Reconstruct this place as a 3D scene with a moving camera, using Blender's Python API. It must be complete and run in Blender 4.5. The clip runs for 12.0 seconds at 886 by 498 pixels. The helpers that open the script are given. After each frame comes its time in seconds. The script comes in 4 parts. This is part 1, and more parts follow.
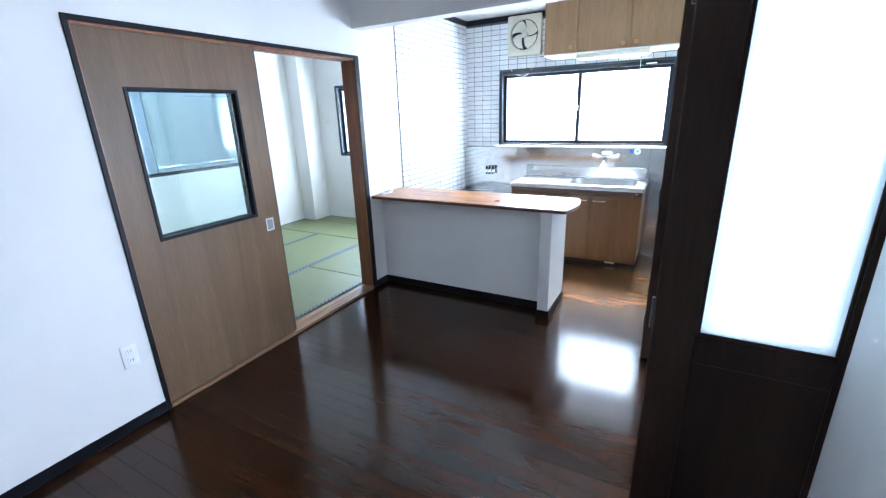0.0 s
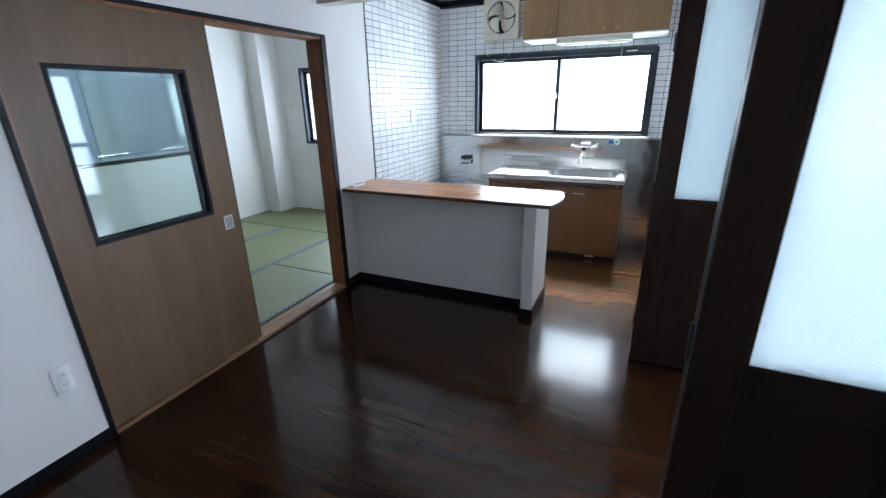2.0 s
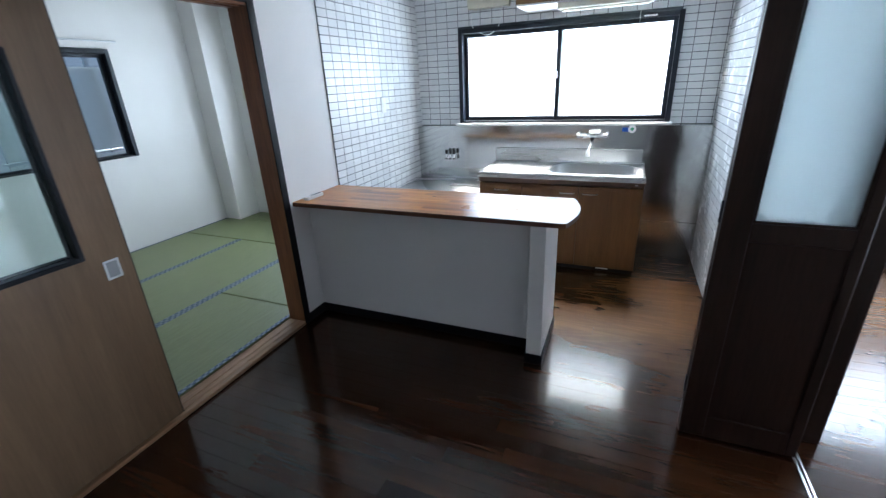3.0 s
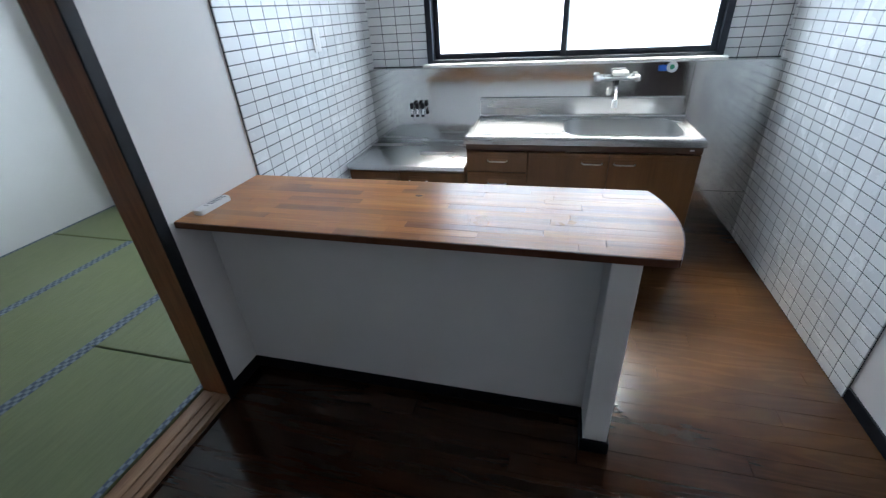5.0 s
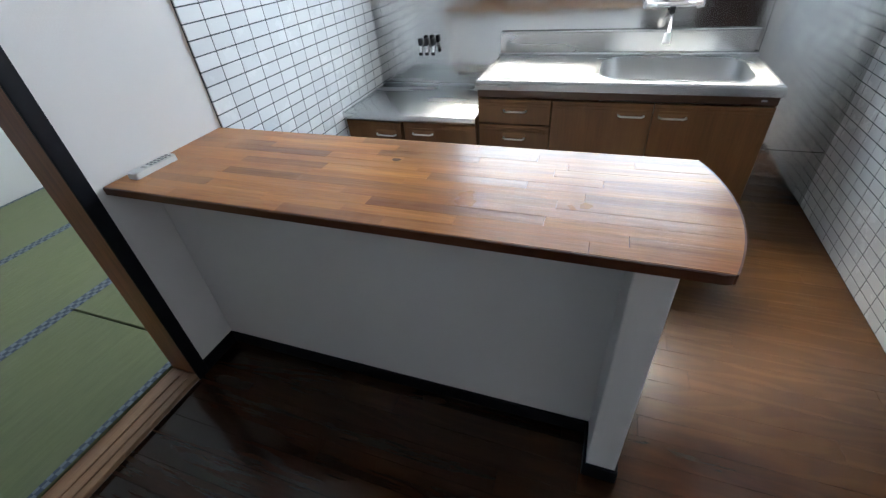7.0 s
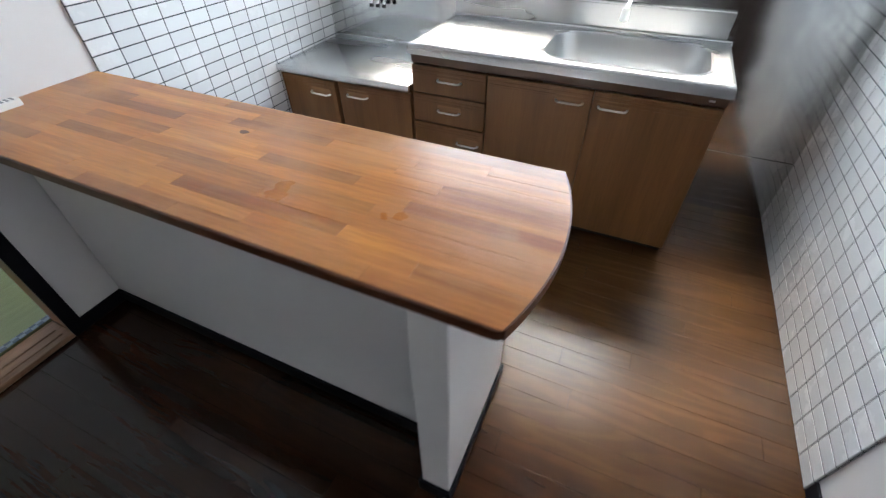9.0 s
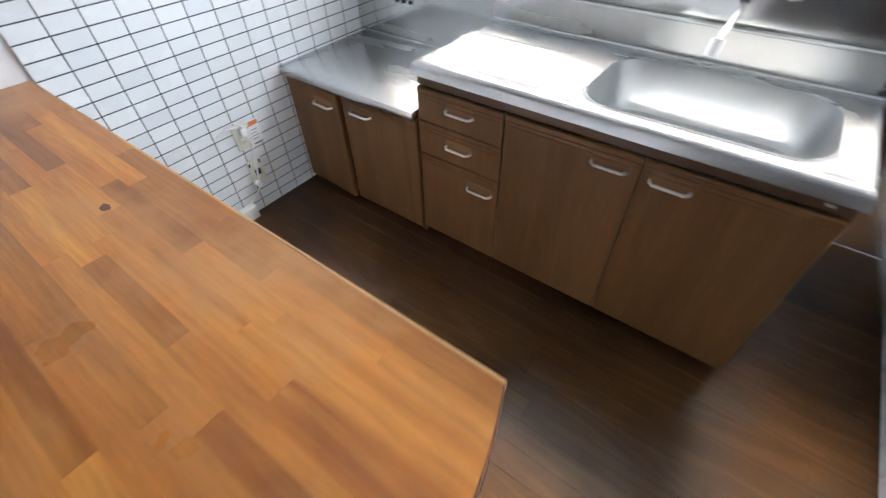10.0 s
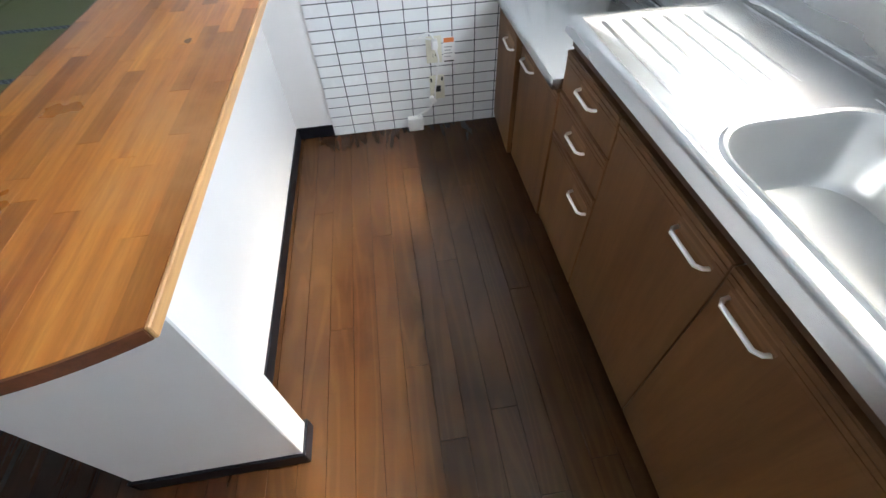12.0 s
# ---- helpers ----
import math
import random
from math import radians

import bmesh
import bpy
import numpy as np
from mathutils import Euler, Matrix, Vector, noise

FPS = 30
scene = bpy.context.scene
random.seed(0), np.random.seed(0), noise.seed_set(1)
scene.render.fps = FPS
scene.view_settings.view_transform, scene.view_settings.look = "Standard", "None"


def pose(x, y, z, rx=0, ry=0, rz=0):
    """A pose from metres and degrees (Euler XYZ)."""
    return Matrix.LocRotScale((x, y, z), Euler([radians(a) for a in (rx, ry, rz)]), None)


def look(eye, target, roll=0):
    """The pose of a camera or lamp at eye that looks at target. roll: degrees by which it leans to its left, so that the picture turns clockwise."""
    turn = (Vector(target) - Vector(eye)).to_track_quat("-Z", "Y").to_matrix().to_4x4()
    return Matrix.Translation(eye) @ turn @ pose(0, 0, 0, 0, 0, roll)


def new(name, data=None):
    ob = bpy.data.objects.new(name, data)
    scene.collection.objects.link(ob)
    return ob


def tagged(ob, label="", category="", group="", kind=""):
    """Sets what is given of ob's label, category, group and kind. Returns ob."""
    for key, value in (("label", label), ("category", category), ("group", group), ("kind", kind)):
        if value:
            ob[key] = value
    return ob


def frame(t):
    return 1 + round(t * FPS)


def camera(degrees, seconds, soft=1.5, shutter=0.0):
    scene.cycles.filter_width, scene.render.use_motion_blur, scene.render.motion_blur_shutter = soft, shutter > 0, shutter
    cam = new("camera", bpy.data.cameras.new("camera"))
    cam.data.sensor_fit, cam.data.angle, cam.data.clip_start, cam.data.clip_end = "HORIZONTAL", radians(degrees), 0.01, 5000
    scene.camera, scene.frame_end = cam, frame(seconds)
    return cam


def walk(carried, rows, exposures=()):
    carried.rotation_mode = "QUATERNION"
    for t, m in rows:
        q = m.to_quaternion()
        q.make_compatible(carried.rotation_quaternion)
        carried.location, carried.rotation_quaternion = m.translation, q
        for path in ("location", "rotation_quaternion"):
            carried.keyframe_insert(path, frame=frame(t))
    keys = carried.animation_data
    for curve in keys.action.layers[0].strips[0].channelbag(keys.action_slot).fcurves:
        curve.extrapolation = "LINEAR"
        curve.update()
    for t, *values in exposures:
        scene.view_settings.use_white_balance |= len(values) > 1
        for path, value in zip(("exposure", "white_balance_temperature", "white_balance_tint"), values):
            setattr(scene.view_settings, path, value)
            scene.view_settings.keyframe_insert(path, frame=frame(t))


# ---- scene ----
cam = camera(92.6, 12.0, soft=1.3, shutter=0.4)
PATH = [
    (0, (0.486, 2.354, 1.475), (-0.439, 4.018, 0.861), -1.9),
    (0.5, (0.466, 2.361, 1.481), (-0.453, 4.026, 0.862), -2.0),
    (1, (0.443, 2.37, 1.489), (-0.437, 4.055, 0.866), -1.9),
    (1.5, (0.4, 2.386, 1.486), (-0.452, 4.089, 0.876), -1.5),
    (2, (0.333, 2.508, 1.478), (-0.454, 4.219, 0.806), -1.1),
    (2.5, (0.21, 2.895, 1.464), (-0.547, 4.614, 0.777), -1.7),
    (2.7, (0.154, 3.019, 1.472), (-0.595, 4.736, 0.772), -2.1),
    (4.3, (-0.27, 3.948, 1.472), (-0.929, 5.6, 0.557), -5.2),
    (4.5, (-0.347, 3.976, 1.437), (-0.943, 5.646, 0.512), -4.3),
    (5, (-0.468, 4.124, 1.426), (-0.956, 5.789, 0.433), -3.7),
    (5.5, (-0.42, 4.308, 1.388), (-0.919, 5.928, 0.328), -4.0),
    (6, (-0.387, 4.444, 1.376), (-1.036, 5.959, 0.243), -6.4),
    (6.5, (-0.405, 4.474, 1.362), (-1.053, 5.959, 0.189), -6.3),
    (8.5, (-0.31, 4.598, 1.312), (-0.837, 6.05, 0.042), -1.7),
    (9, (-0.054, 4.799, 1.329), (-0.682, 6.144, -0.013), -0.7),
    (9.5, (-0.014, 5.089, 1.327), (-0.761, 6.351, -0.034), -2.4),
    (10, (-0.049, 5.401, 1.33), (-0.911, 6.513, -0.091), -1.6),
    (10.5, (-0.043, 5.671, 1.29), (-1.154, 6.424, -0.193), -1.1),
    (11, (-0.03, 5.825, 1.279), (-1.112, 6.506, -0.259), 0.3),
    (11.5, (0.107, 5.944, 1.229), (-1.09, 6.265, -0.342), -0.8),
    (12, (0.152, 5.971, 1.239), (-1.142, 6.112, -0.279), -3.1),
]
LIGHT = [(0, 1.28, 5150, 10), (0.5, 1.0, 5150, 10), (1.0, 0.67, 5150, 10), (1.5, 0.45, 5300, 10), (2.0, 0.27, 5450, 10), (2.5, 0.17, 5450, 10), (4.5, -0.31, 5500, 10), (5.5, -0.15, 5610, 10), (6.5, -0.05, 5730, 10),
         (8.5, 0.27, 5920, 12), (9.5, 0.38, 5970, 13), (10.5, 0.34, 5960, 14), (11.5, 0.31, 5930, 10), (12.0, 0.33, 5960, 12)]
walk(cam, [(t, look(eye, target, roll)) for t, eye, target, roll in PATH], LIGHT)

# ---- world, sun, large lights ----
WX, KX, RX, NY = -1.76, 0.70, 0.83, 7.08      # west wall, kitchen east wall, dining east wall, kitchen north wall
CEIL = 2.42
world = bpy.data.worlds.new("sky")
scene.world = world
world.use_nodes = True
wn = world.node_tree
wn.nodes.clear()
sky = wn.nodes.new("ShaderNodeTexSky")
sky.sky_type, sky.sun_disc = "NISHITA", False
sky.sun_elevation, sky.sun_rotation = radians(56.8), radians(-3)
bg = wn.nodes.new("ShaderNodeBackground")
bg.inputs["Strength"].default_value = 0.15
wo = wn.nodes.new("ShaderNodeOutputWorld")
wn.links.new(sky.outputs[0], bg.inputs[0])
wn.links.new(bg.outputs[0], wo.inputs[0])

sun_data = bpy.data.lights.new("sun", "SUN")
sun_data.energy, sun_data.angle, sun_data.color = 4.0, radians(0.6), (1.0, 0.95, 0.88)
sun = new("sun", sun_data)
sun.matrix_world = look((-0.25, 4.58, 7.0), (0, 0, 0))


def window_light(name, centre, target, sx, sy, watts, colour):
    d = bpy.data.lights.new(name, "AREA")
    d.shape, d.size, d.size_y, d.energy, d.color = "RECTANGLE", sx, sy, watts, colour
    ob = new(name, d)
    ob.matrix_world = look(centre, target)
    return ob


window_light("kitchen_window_light", (-0.475, 7.15, 1.486), (-0.475, 6, 1.486), 1.66, 0.74, 30, (0.90, 0.965, 1.0))
# sunlight that the frosted kitchen panes pass on, softly spread, along the sun's way
soft_sun = window_light("kitchen_window_sunlight", (-0.45, 7.44, 2.10), (-0.44, 6.78, 1.05), 1.75, 0.48, 47, (1.0, 0.87, 0.68))
soft_sun.data.spread = radians(42)
window_light("tatami_window_light", (-2.98, 7.20, 1.40), (-2.98, 6, 1.40), 1.36, 0.90, 33, (0.95, 1.0, 0.985))
window_light("side_room_window_light", (2.30, 7.33, 1.33), (2.30, 6, 1.33), 1.68, 0.86, 90, (0.96, 0.98, 1.0))
window_light("side_room_balcony_light", (3.83, 5.5, 1.02), (2.5, 5.5, 1.02), 1.74, 1.8, 54, (0.96, 0.98, 1.0))


# ---- materials ----
def material(name):
    m = bpy.data.materials.new(name)
    m.use_nodes = True
    nt = m.node_tree
    nt.nodes.clear()
    out = nt.nodes.new("ShaderNodeOutputMaterial")
    b = nt.nodes.new("ShaderNodeBsdfPrincipled")
    nt.links.new(b.outputs[0], out.inputs[0])
    return m, nt, b


def node(nt, kind, **sets):
    n = nt.nodes.new(kind)
    for k, v in sets.items():
        n.inputs[k.replace("_", " ")].default_value = v
    return n


def position(nt, scale, shift=False):
    """World position scaled per axis; shift adds a random offset for each object."""
    geo = nt.nodes.new("ShaderNodeNewGeometry")
    mul = nt.nodes.new("ShaderNodeVectorMath")
    mul.operation = "MULTIPLY"
    mul.inputs[1].default_value = scale
    nt.links.new(geo.outputs["Position"], mul.inputs[0])
    if not shift:
        return mul.outputs[0]
    info = nt.nodes.new("ShaderNodeObjectInfo")
    k = nt.nodes.new("ShaderNodeMath")
    k.operation = "MULTIPLY"
    k.inputs[1].default_value = 37.0
    nt.links.new(info.outputs["Random"], k.inputs[0])
    add = nt.nodes.new("ShaderNodeVectorMath")
    nt.links.new(mul.outputs[0], add.inputs[0])
    nt.links.new(k.outputs[0], add.inputs[1])
    return add.outputs[0]


def noise_tex(nt, vec, scale, detail=4.0, rough=0.55, distortion=0.0):
    n = node(nt, "ShaderNodeTexNoise", Scale=scale, Detail=detail, Roughness=rough, Distortion=distortion)
    nt.links.new(vec, n.inputs["Vector"])
    return n.outputs["Fac"]


def ramp(nt, fac, stops):
    r = nt.nodes.new("ShaderNodeValToRGB")
    while len(r.color_ramp.elements) < len(stops):
        r.color_ramp.elements.new(0.5)
    for e, (p, c) in zip(r.color_ramp.elements, stops):
        e.position, e.color = p, (*c, 1.0) if len(c) == 3 else c
    nt.links.new(fac, r.inputs[0])
    return r.outputs[0]


def mixcol(nt, fac, a, b, mode="MIX"):
    m = nt.nodes.new("ShaderNodeMixRGB")
    m.blend_type = mode
    for i, v in ((0, fac), (1, a), (2, b)):
        if isinstance(v, (int, float)):
            m.inputs[i].default_value = v
        elif isinstance(v, tuple):
            m.inputs[i].default_value = (*v, 1.0)
        else:
            nt.links.new(v, m.inputs[i])
    return m.outputs[0]


def bump(nt, b, height, strength, distance):
    bp = node(nt, "ShaderNodeBump", Strength=strength, Distance=distance)
    nt.links.new(height, bp.inputs["Height"])
    nt.links.new(bp.outputs[0], b.inputs["Normal"])


def rough_range(nt, b, fac, lo, hi):
    r = node(nt, "ShaderNodeMapRange")
    r.inputs["To Min"].default_value, r.inputs["To Max"].default_value = lo, hi
    nt.links.new(fac, r.inputs["Value"])
    nt.links.new(r.outputs[0], b.inputs["Roughness"])


def plain(name, colour, rough=0.5, metal=0.0, var=0.06, scale=18.0, relief=0.0, grain=120.0):
    m, nt, b = material(name)
    p = position(nt, (1, 1, 1))
    n = noise_tex(nt, p, scale)
    lo = tuple(c * (1 - var) for c in colour)
    hi = tuple(min(1.0, c * (1 + var)) for c in colour)
    nt.links.new(ramp(nt, n, [(0.3, lo), (0.7, hi)]), b.inputs["Base Color"])
    b.inputs["Metallic"].default_value = metal
    rough_range(nt, b, n, rough * 0.85, min(1, rough * 1.15))
    if relief:
        bump(nt, b, noise_tex(nt, p, grain, 6), relief, 0.002)
    return m


def wood(name, dark, mid, light, axis, rough, ring=9.0, fine=90.0, coat=0.0, per_piece=0.0, relief=0.12, worn=None, pore=0.55):
    """Grain drawn out along one axis, with broad bands, fine pores and, if asked, a tone for each piece."""
    m, nt, b = material(name)
    s = [1.0, 1.0, 1.0]
    s[axis] = 0.07
    p = position(nt, tuple(s), per_piece > 0)
    broad = noise_tex(nt, p, ring, 3, 0.5, 0.8)
    pores = noise_tex(nt, p, fine, 5, 0.65, 0.2)
    col = ramp(nt, broad, [(0.30, dark), (0.5, mid), (0.72, light)])
    col = mixcol(nt, pore, col, ramp(nt, pores, [(0.35, (0.45, 0.42, 0.40)), (0.6, (1, 1, 1))]), "MULTIPLY")
    if per_piece:
        info = nt.nodes.new("ShaderNodeObjectInfo")
        isl = nt.nodes.new("ShaderNodeNewGeometry")
        k = nt.nodes.new("ShaderNodeMath")
        k.operation = "ADD"
        nt.links.new(info.outputs["Random"], k.inputs[0])
        nt.links.new(isl.outputs["Random Per Island"], k.inputs[1])
        f = nt.nodes.new("ShaderNodeMath")
        f.operation = "FRACT"
        nt.links.new(k.outputs[0], f.inputs[0])
        a = 1 - per_piece
        tone = ramp(nt, f.outputs[0], [(0.0, (a, a * 0.92, a * 0.86)), (0.45, (1, 0.97, 0.93)), (1.0, (1.0 + per_piece * 0.5, 1.0 + per_piece * 0.6, 1.0 + per_piece * 0.3))])
        col = mixcol(nt, 1.0, col, tone, "MULTIPLY")
    stain = noise_tex(nt, position(nt, (1, 1, 1)), 2.3, 5, 0.6)
    if worn:
        col = mixcol(nt, ramp(nt, stain, [(0.46, (0, 0, 0)), (0.72, (1, 1, 1))]), col, worn)
    nt.links.new(col, b.inputs["Base Color"])
    rough_range(nt, b, stain, rough * 0.75, rough * 1.3)
    b.inputs["Coat Weight"].default_value = coat
    b.inputs["Coat Roughness"].default_value = 0.06
    bump(nt, b, pores, relief, 0.001)
    return m


def wallpaper():
    m, nt, b = material("white_wallpaper")
    p = position(nt, (1, 1, 1))
    n = noise_tex(nt, p, 1.6, 4)
    nt.links.new(ramp(nt, n, [(0.3, (0.740, 0.718, 0.700)), (0.7, (0.785, 0.763, 0.745))]), b.inputs["Base Color"])
    b.inputs["Roughness"].default_value = 0.75
    bump(nt, b, noise_tex(nt, p, 260, 4, 0.6), 0.25, 0.002)
    return m


def steel(name, axis, rough=0.24, tint=(0.60, 0.61, 0.61), wave=0.05):
    """Satin steel: cloudy tone, roughness that wanders a little along the brushing, and a slightly dished sheet."""
    m, nt, b = material(name)
    s = [1.0, 1.0, 1.0]
    s[axis] = 0.25
    cloud = noise_tex(nt, position(nt, tuple(s)), 7.0, 3, 0.5)
    hi = tuple(c * 1.08 for c in tint)
    nt.links.new(ramp(nt, cloud, [(0.3, tint), (0.7, hi)]), b.inputs["Base Color"])
    b.inputs["Metallic"].default_value = 1.0
    rough_range(nt, b, cloud, rough * 0.93, rough * 1.07)
    bump(nt, b, noise_tex(nt, position(nt, (1, 1, 1)), 3.2, 2, 0.5), wave, 0.02)
    return m


def maths(nt, op, a, b=0.0):
    n = nt.nodes.new("ShaderNodeMath")
    n.operation = op
    for i, v in ((0, a), (1, b)):
        if isinstance(v, (int, float)):
            n.inputs[i].default_value = v
        else:
            nt.links.new(v, n.inputs[i])
    return n.outputs[0]


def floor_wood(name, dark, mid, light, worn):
    """Varnished boards with drawn-out rings: glossy in the dining room, paler from the kitchen on (worn is the paler
    tone).
    """
    m = wood(name, dark, mid, light, 0, 0.2, ring=7.0, fine=110.0, per_piece=0.14, relief=0.08, pore=0.28)
    nt = m.node_tree
    b = [n for n in nt.nodes if n.type == "BSDF_PRINCIPLED"][0]
    col = b.inputs["Base Color"].links[0].from_socket
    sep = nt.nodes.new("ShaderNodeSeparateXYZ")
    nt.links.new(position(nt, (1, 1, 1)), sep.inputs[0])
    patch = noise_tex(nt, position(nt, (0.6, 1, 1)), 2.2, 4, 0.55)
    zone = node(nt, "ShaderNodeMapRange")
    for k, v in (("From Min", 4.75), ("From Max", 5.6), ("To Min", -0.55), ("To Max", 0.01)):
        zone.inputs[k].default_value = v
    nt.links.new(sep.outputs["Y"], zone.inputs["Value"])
    lane = node(nt, "ShaderNodeMapRange")    # the varnish flakes where one walks through to the kitchen; the boards are paler there too
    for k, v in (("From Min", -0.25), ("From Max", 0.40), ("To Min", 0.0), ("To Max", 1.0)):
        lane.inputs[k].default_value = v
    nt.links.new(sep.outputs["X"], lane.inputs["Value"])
    pale_bias = maths(nt, "ADD", zone.outputs[0], maths(nt, "MULTIPLY", lane.outputs[0], 0.15))
    # patchy mix towards the paler tone, by kitchen zone and lane
    paleness = ramp(nt, maths(nt, "ADD", patch, pale_bias), [(0.30, (0, 0, 0)), (1.0, (0.92, 0.92, 0.92))])
    col = mixcol(nt, paleness, col, worn)
    broad = noise_tex(nt, position(nt, (0.11, 1.0, 1.0), True), 5.0, 2, 0.5, 0.5)
    grain = node(nt, "ShaderNodeMapRange")   # the kitchen boards show more of their grain
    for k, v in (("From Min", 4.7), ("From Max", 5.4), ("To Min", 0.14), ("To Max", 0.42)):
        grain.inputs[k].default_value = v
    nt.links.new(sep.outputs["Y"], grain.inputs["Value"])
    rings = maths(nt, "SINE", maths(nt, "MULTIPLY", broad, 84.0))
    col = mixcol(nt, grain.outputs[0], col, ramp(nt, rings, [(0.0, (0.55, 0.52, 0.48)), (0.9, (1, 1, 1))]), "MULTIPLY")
    nt.links.new(col, b.inputs["Base Color"])
    scuff = noise_tex(nt, position(nt, (1, 1.4, 1)), 2.4, 4, 0.55, 0.3)
    dull = node(nt, "ShaderNodeMapRange")
    for k, v in (("From Min", 5.1), ("From Max", 5.6), ("To Min", 0.0), ("To Max", 2.0)):
        dull.inputs[k].default_value = v
    nt.links.new(sep.outputs["Y"], dull.inputs["Value"])
    rough_range(nt, b, maths(nt, "ADD", scuff, dull.outputs[0]), 0.12, 0.17)
    [n for n in nt.nodes if n.type == "MAP_RANGE"][-1].clamp = False
    ripple = noise_tex(nt, position(nt, (1.0, 2.4, 1)), 15.0, 6, 0.65)
    flaked = ramp(nt, scuff, [(0.50, (0.05,) * 3), (0.60, (1, 1, 1))])
    doorway = node(nt, "ShaderNodeMapRange")
    for k, v in (("From Min", 4.25), ("From Max", 4.7), ("To Min", 0.0), ("To Max", 1.0)):
        doorway.inputs[k].default_value = v
    nt.links.new(sep.outputs["Y"], doorway.inputs["Value"])
    trail = maths(nt, "MULTIPLY", lane.outputs[0], doorway.outputs[0])
    bump(nt, b, maths(nt, "MULTIPLY", maths(nt, "MULTIPLY", maths(nt, "SUBTRACT", ripple, 0.5), flaked), trail), 0.09, 0.003)
    b.inputs["IOR"].default_value = 1.41
    return m


def tatami_straw():
    m, nt, b = material("tatami_straw")
    p = position(nt, (1, 1, 1))
    w = nt.nodes.new("ShaderNodeTexWave")
    w.wave_type, w.bands_direction = "BANDS", "X"
    w.inputs["Scale"].default_value = 55.0
    w.inputs["Distortion"].default_value = 1.5
    nt.links.new(p, w.inputs["Vector"])
    n = noise_tex(nt, position(nt, (6, 0.8, 1)), 9, 5)
    c = ramp(nt, n, [(0.3, (0.140, 0.160, 0.066)), (0.7, (0.175, 0.195, 0.086))])
    c = mixcol(nt, 0.35, c, ramp(nt, w.outputs["Fac"], [(0.0, (0.6, 0.6, 0.55)), (0.6, (1, 1, 1))]), "MULTIPLY")
    nt.links.new(c, b.inputs["Base Color"])
    b.inputs["Roughness"].default_value = 0.46
    bump(nt, b, w.outputs["Fac"], 0.3, 0.001)
    return m


def border_cloth():
    m, nt, b = material("tatami_border_cloth")
    ck = node(nt, "ShaderNodeTexChecker", Scale=46.0)
    ck.inputs["Color1"].default_value = (0.065, 0.085, 0.13, 1)
    ck.inputs["Color2"].default_value = (0.17, 0.20, 0.25, 1)
    nt.links.new(position(nt, (1, 1, 0)), ck.inputs["Vector"])
    nt.links.new(ck.outputs[0], b.inputs["Base Color"])
    b.inputs["Roughness"].default_value = 0.8
    return m


def clear_glass():
    m, nt, b = material("clear_glass")
    out = [n for n in nt.nodes if n.type == "OUTPUT_MATERIAL"][0]
    tr = nt.nodes.new("ShaderNodeBsdfTransparent")
    tr.inputs[0].default_value = (0.93, 0.97, 0.96, 1)
    gl = nt.nodes.new("ShaderNodeBsdfGlossy")
    gl.inputs["Roughness"].default_value = 0.02
    fr = node(nt, "ShaderNodeFresnel", IOR=1.5)
    mx = nt.nodes.new("ShaderNodeMixShader")
    nt.links.new(fr.outputs[0], mx.inputs[0])
    nt.links.new(tr.outputs[0], mx.inputs[1])
    nt.links.new(gl.outputs[0], mx.inputs[2])
    nt.links.new(mx.outputs[0], out.inputs[0])
    return m


def frosted_glass(name, through_share, grain):
    """Pebbled glass: scatters most light on, lets a share straight through."""
    m, nt, b = material(name)
    out = [n for n in nt.nodes if n.type == "OUTPUT_MATERIAL"][0]
    b.inputs["Base Color"].default_value = (0.93, 0.97, 0.98, 1)
    b.inputs["Roughness"].default_value = 0.35
    b.inputs["IOR"].default_value = 1.25
    b.inputs["Transmission Weight"].default_value = 1.0
    p = position(nt, (1, 1, 1))
    v = node(nt, "ShaderNodeTexVoronoi", Scale=grain)
    nt.links.new(p, v.inputs["Vector"])
    bump(nt, b, v.outputs["Distance"], 0.6, 0.002)
    tl = nt.nodes.new("ShaderNodeBsdfTranslucent")
    tl.inputs[0].default_value = (0.90, 0.95, 0.96, 1)
    mx = nt.nodes.new("ShaderNodeMixShader")
    mx.inputs[0].default_value = 1 - through_share
    nt.links.new(b.outputs[0], mx.inputs[1])
    nt.links.new(tl.outputs[0], mx.inputs[2])
    nt.links.new(mx.outputs[0], out.inputs[0])
    return m


def tile_glaze():
    m, nt, b = material("white_tile_glaze")
    info = nt.nodes.new("ShaderNodeObjectInfo")
    geo = nt.nodes.new("ShaderNodeNewGeometry")
    k = nt.nodes.new("ShaderNodeMath")
    nt.links.new(info.outputs["Random"], k.inputs[0])
    nt.links.new(geo.outputs["Random Per Island"], k.inputs[1])
    f = nt.nodes.new("ShaderNodeMath")
    f.operation = "FRACT"
    nt.links.new(k.outputs[0], f.inputs[0])
    c = ramp(nt, f.outputs[0], [(0.0, (0.73, 0.745, 0.755)), (1.0, (0.82, 0.83, 0.83))])
    stain = noise_tex(nt, position(nt, (1, 1, 1)), 6, 6, 0.65)
    c = mixcol(nt, ramp(nt, stain, [(0.62, (0, 0, 0)), (0.85, (0.3, 0.3, 0.3))]), c, (0.62, 0.60, 0.55))
    nt.links.new(c, b.inputs["Base Color"])
    rough_range(nt, b, stain, 0.16, 0.36)
    b.inputs["Specular IOR Level"].default_value = 0.38
    bump(nt, b, noise_tex(nt, position(nt, (1, 1, 1)), 22, 3), 0.12, 0.003)
    return m


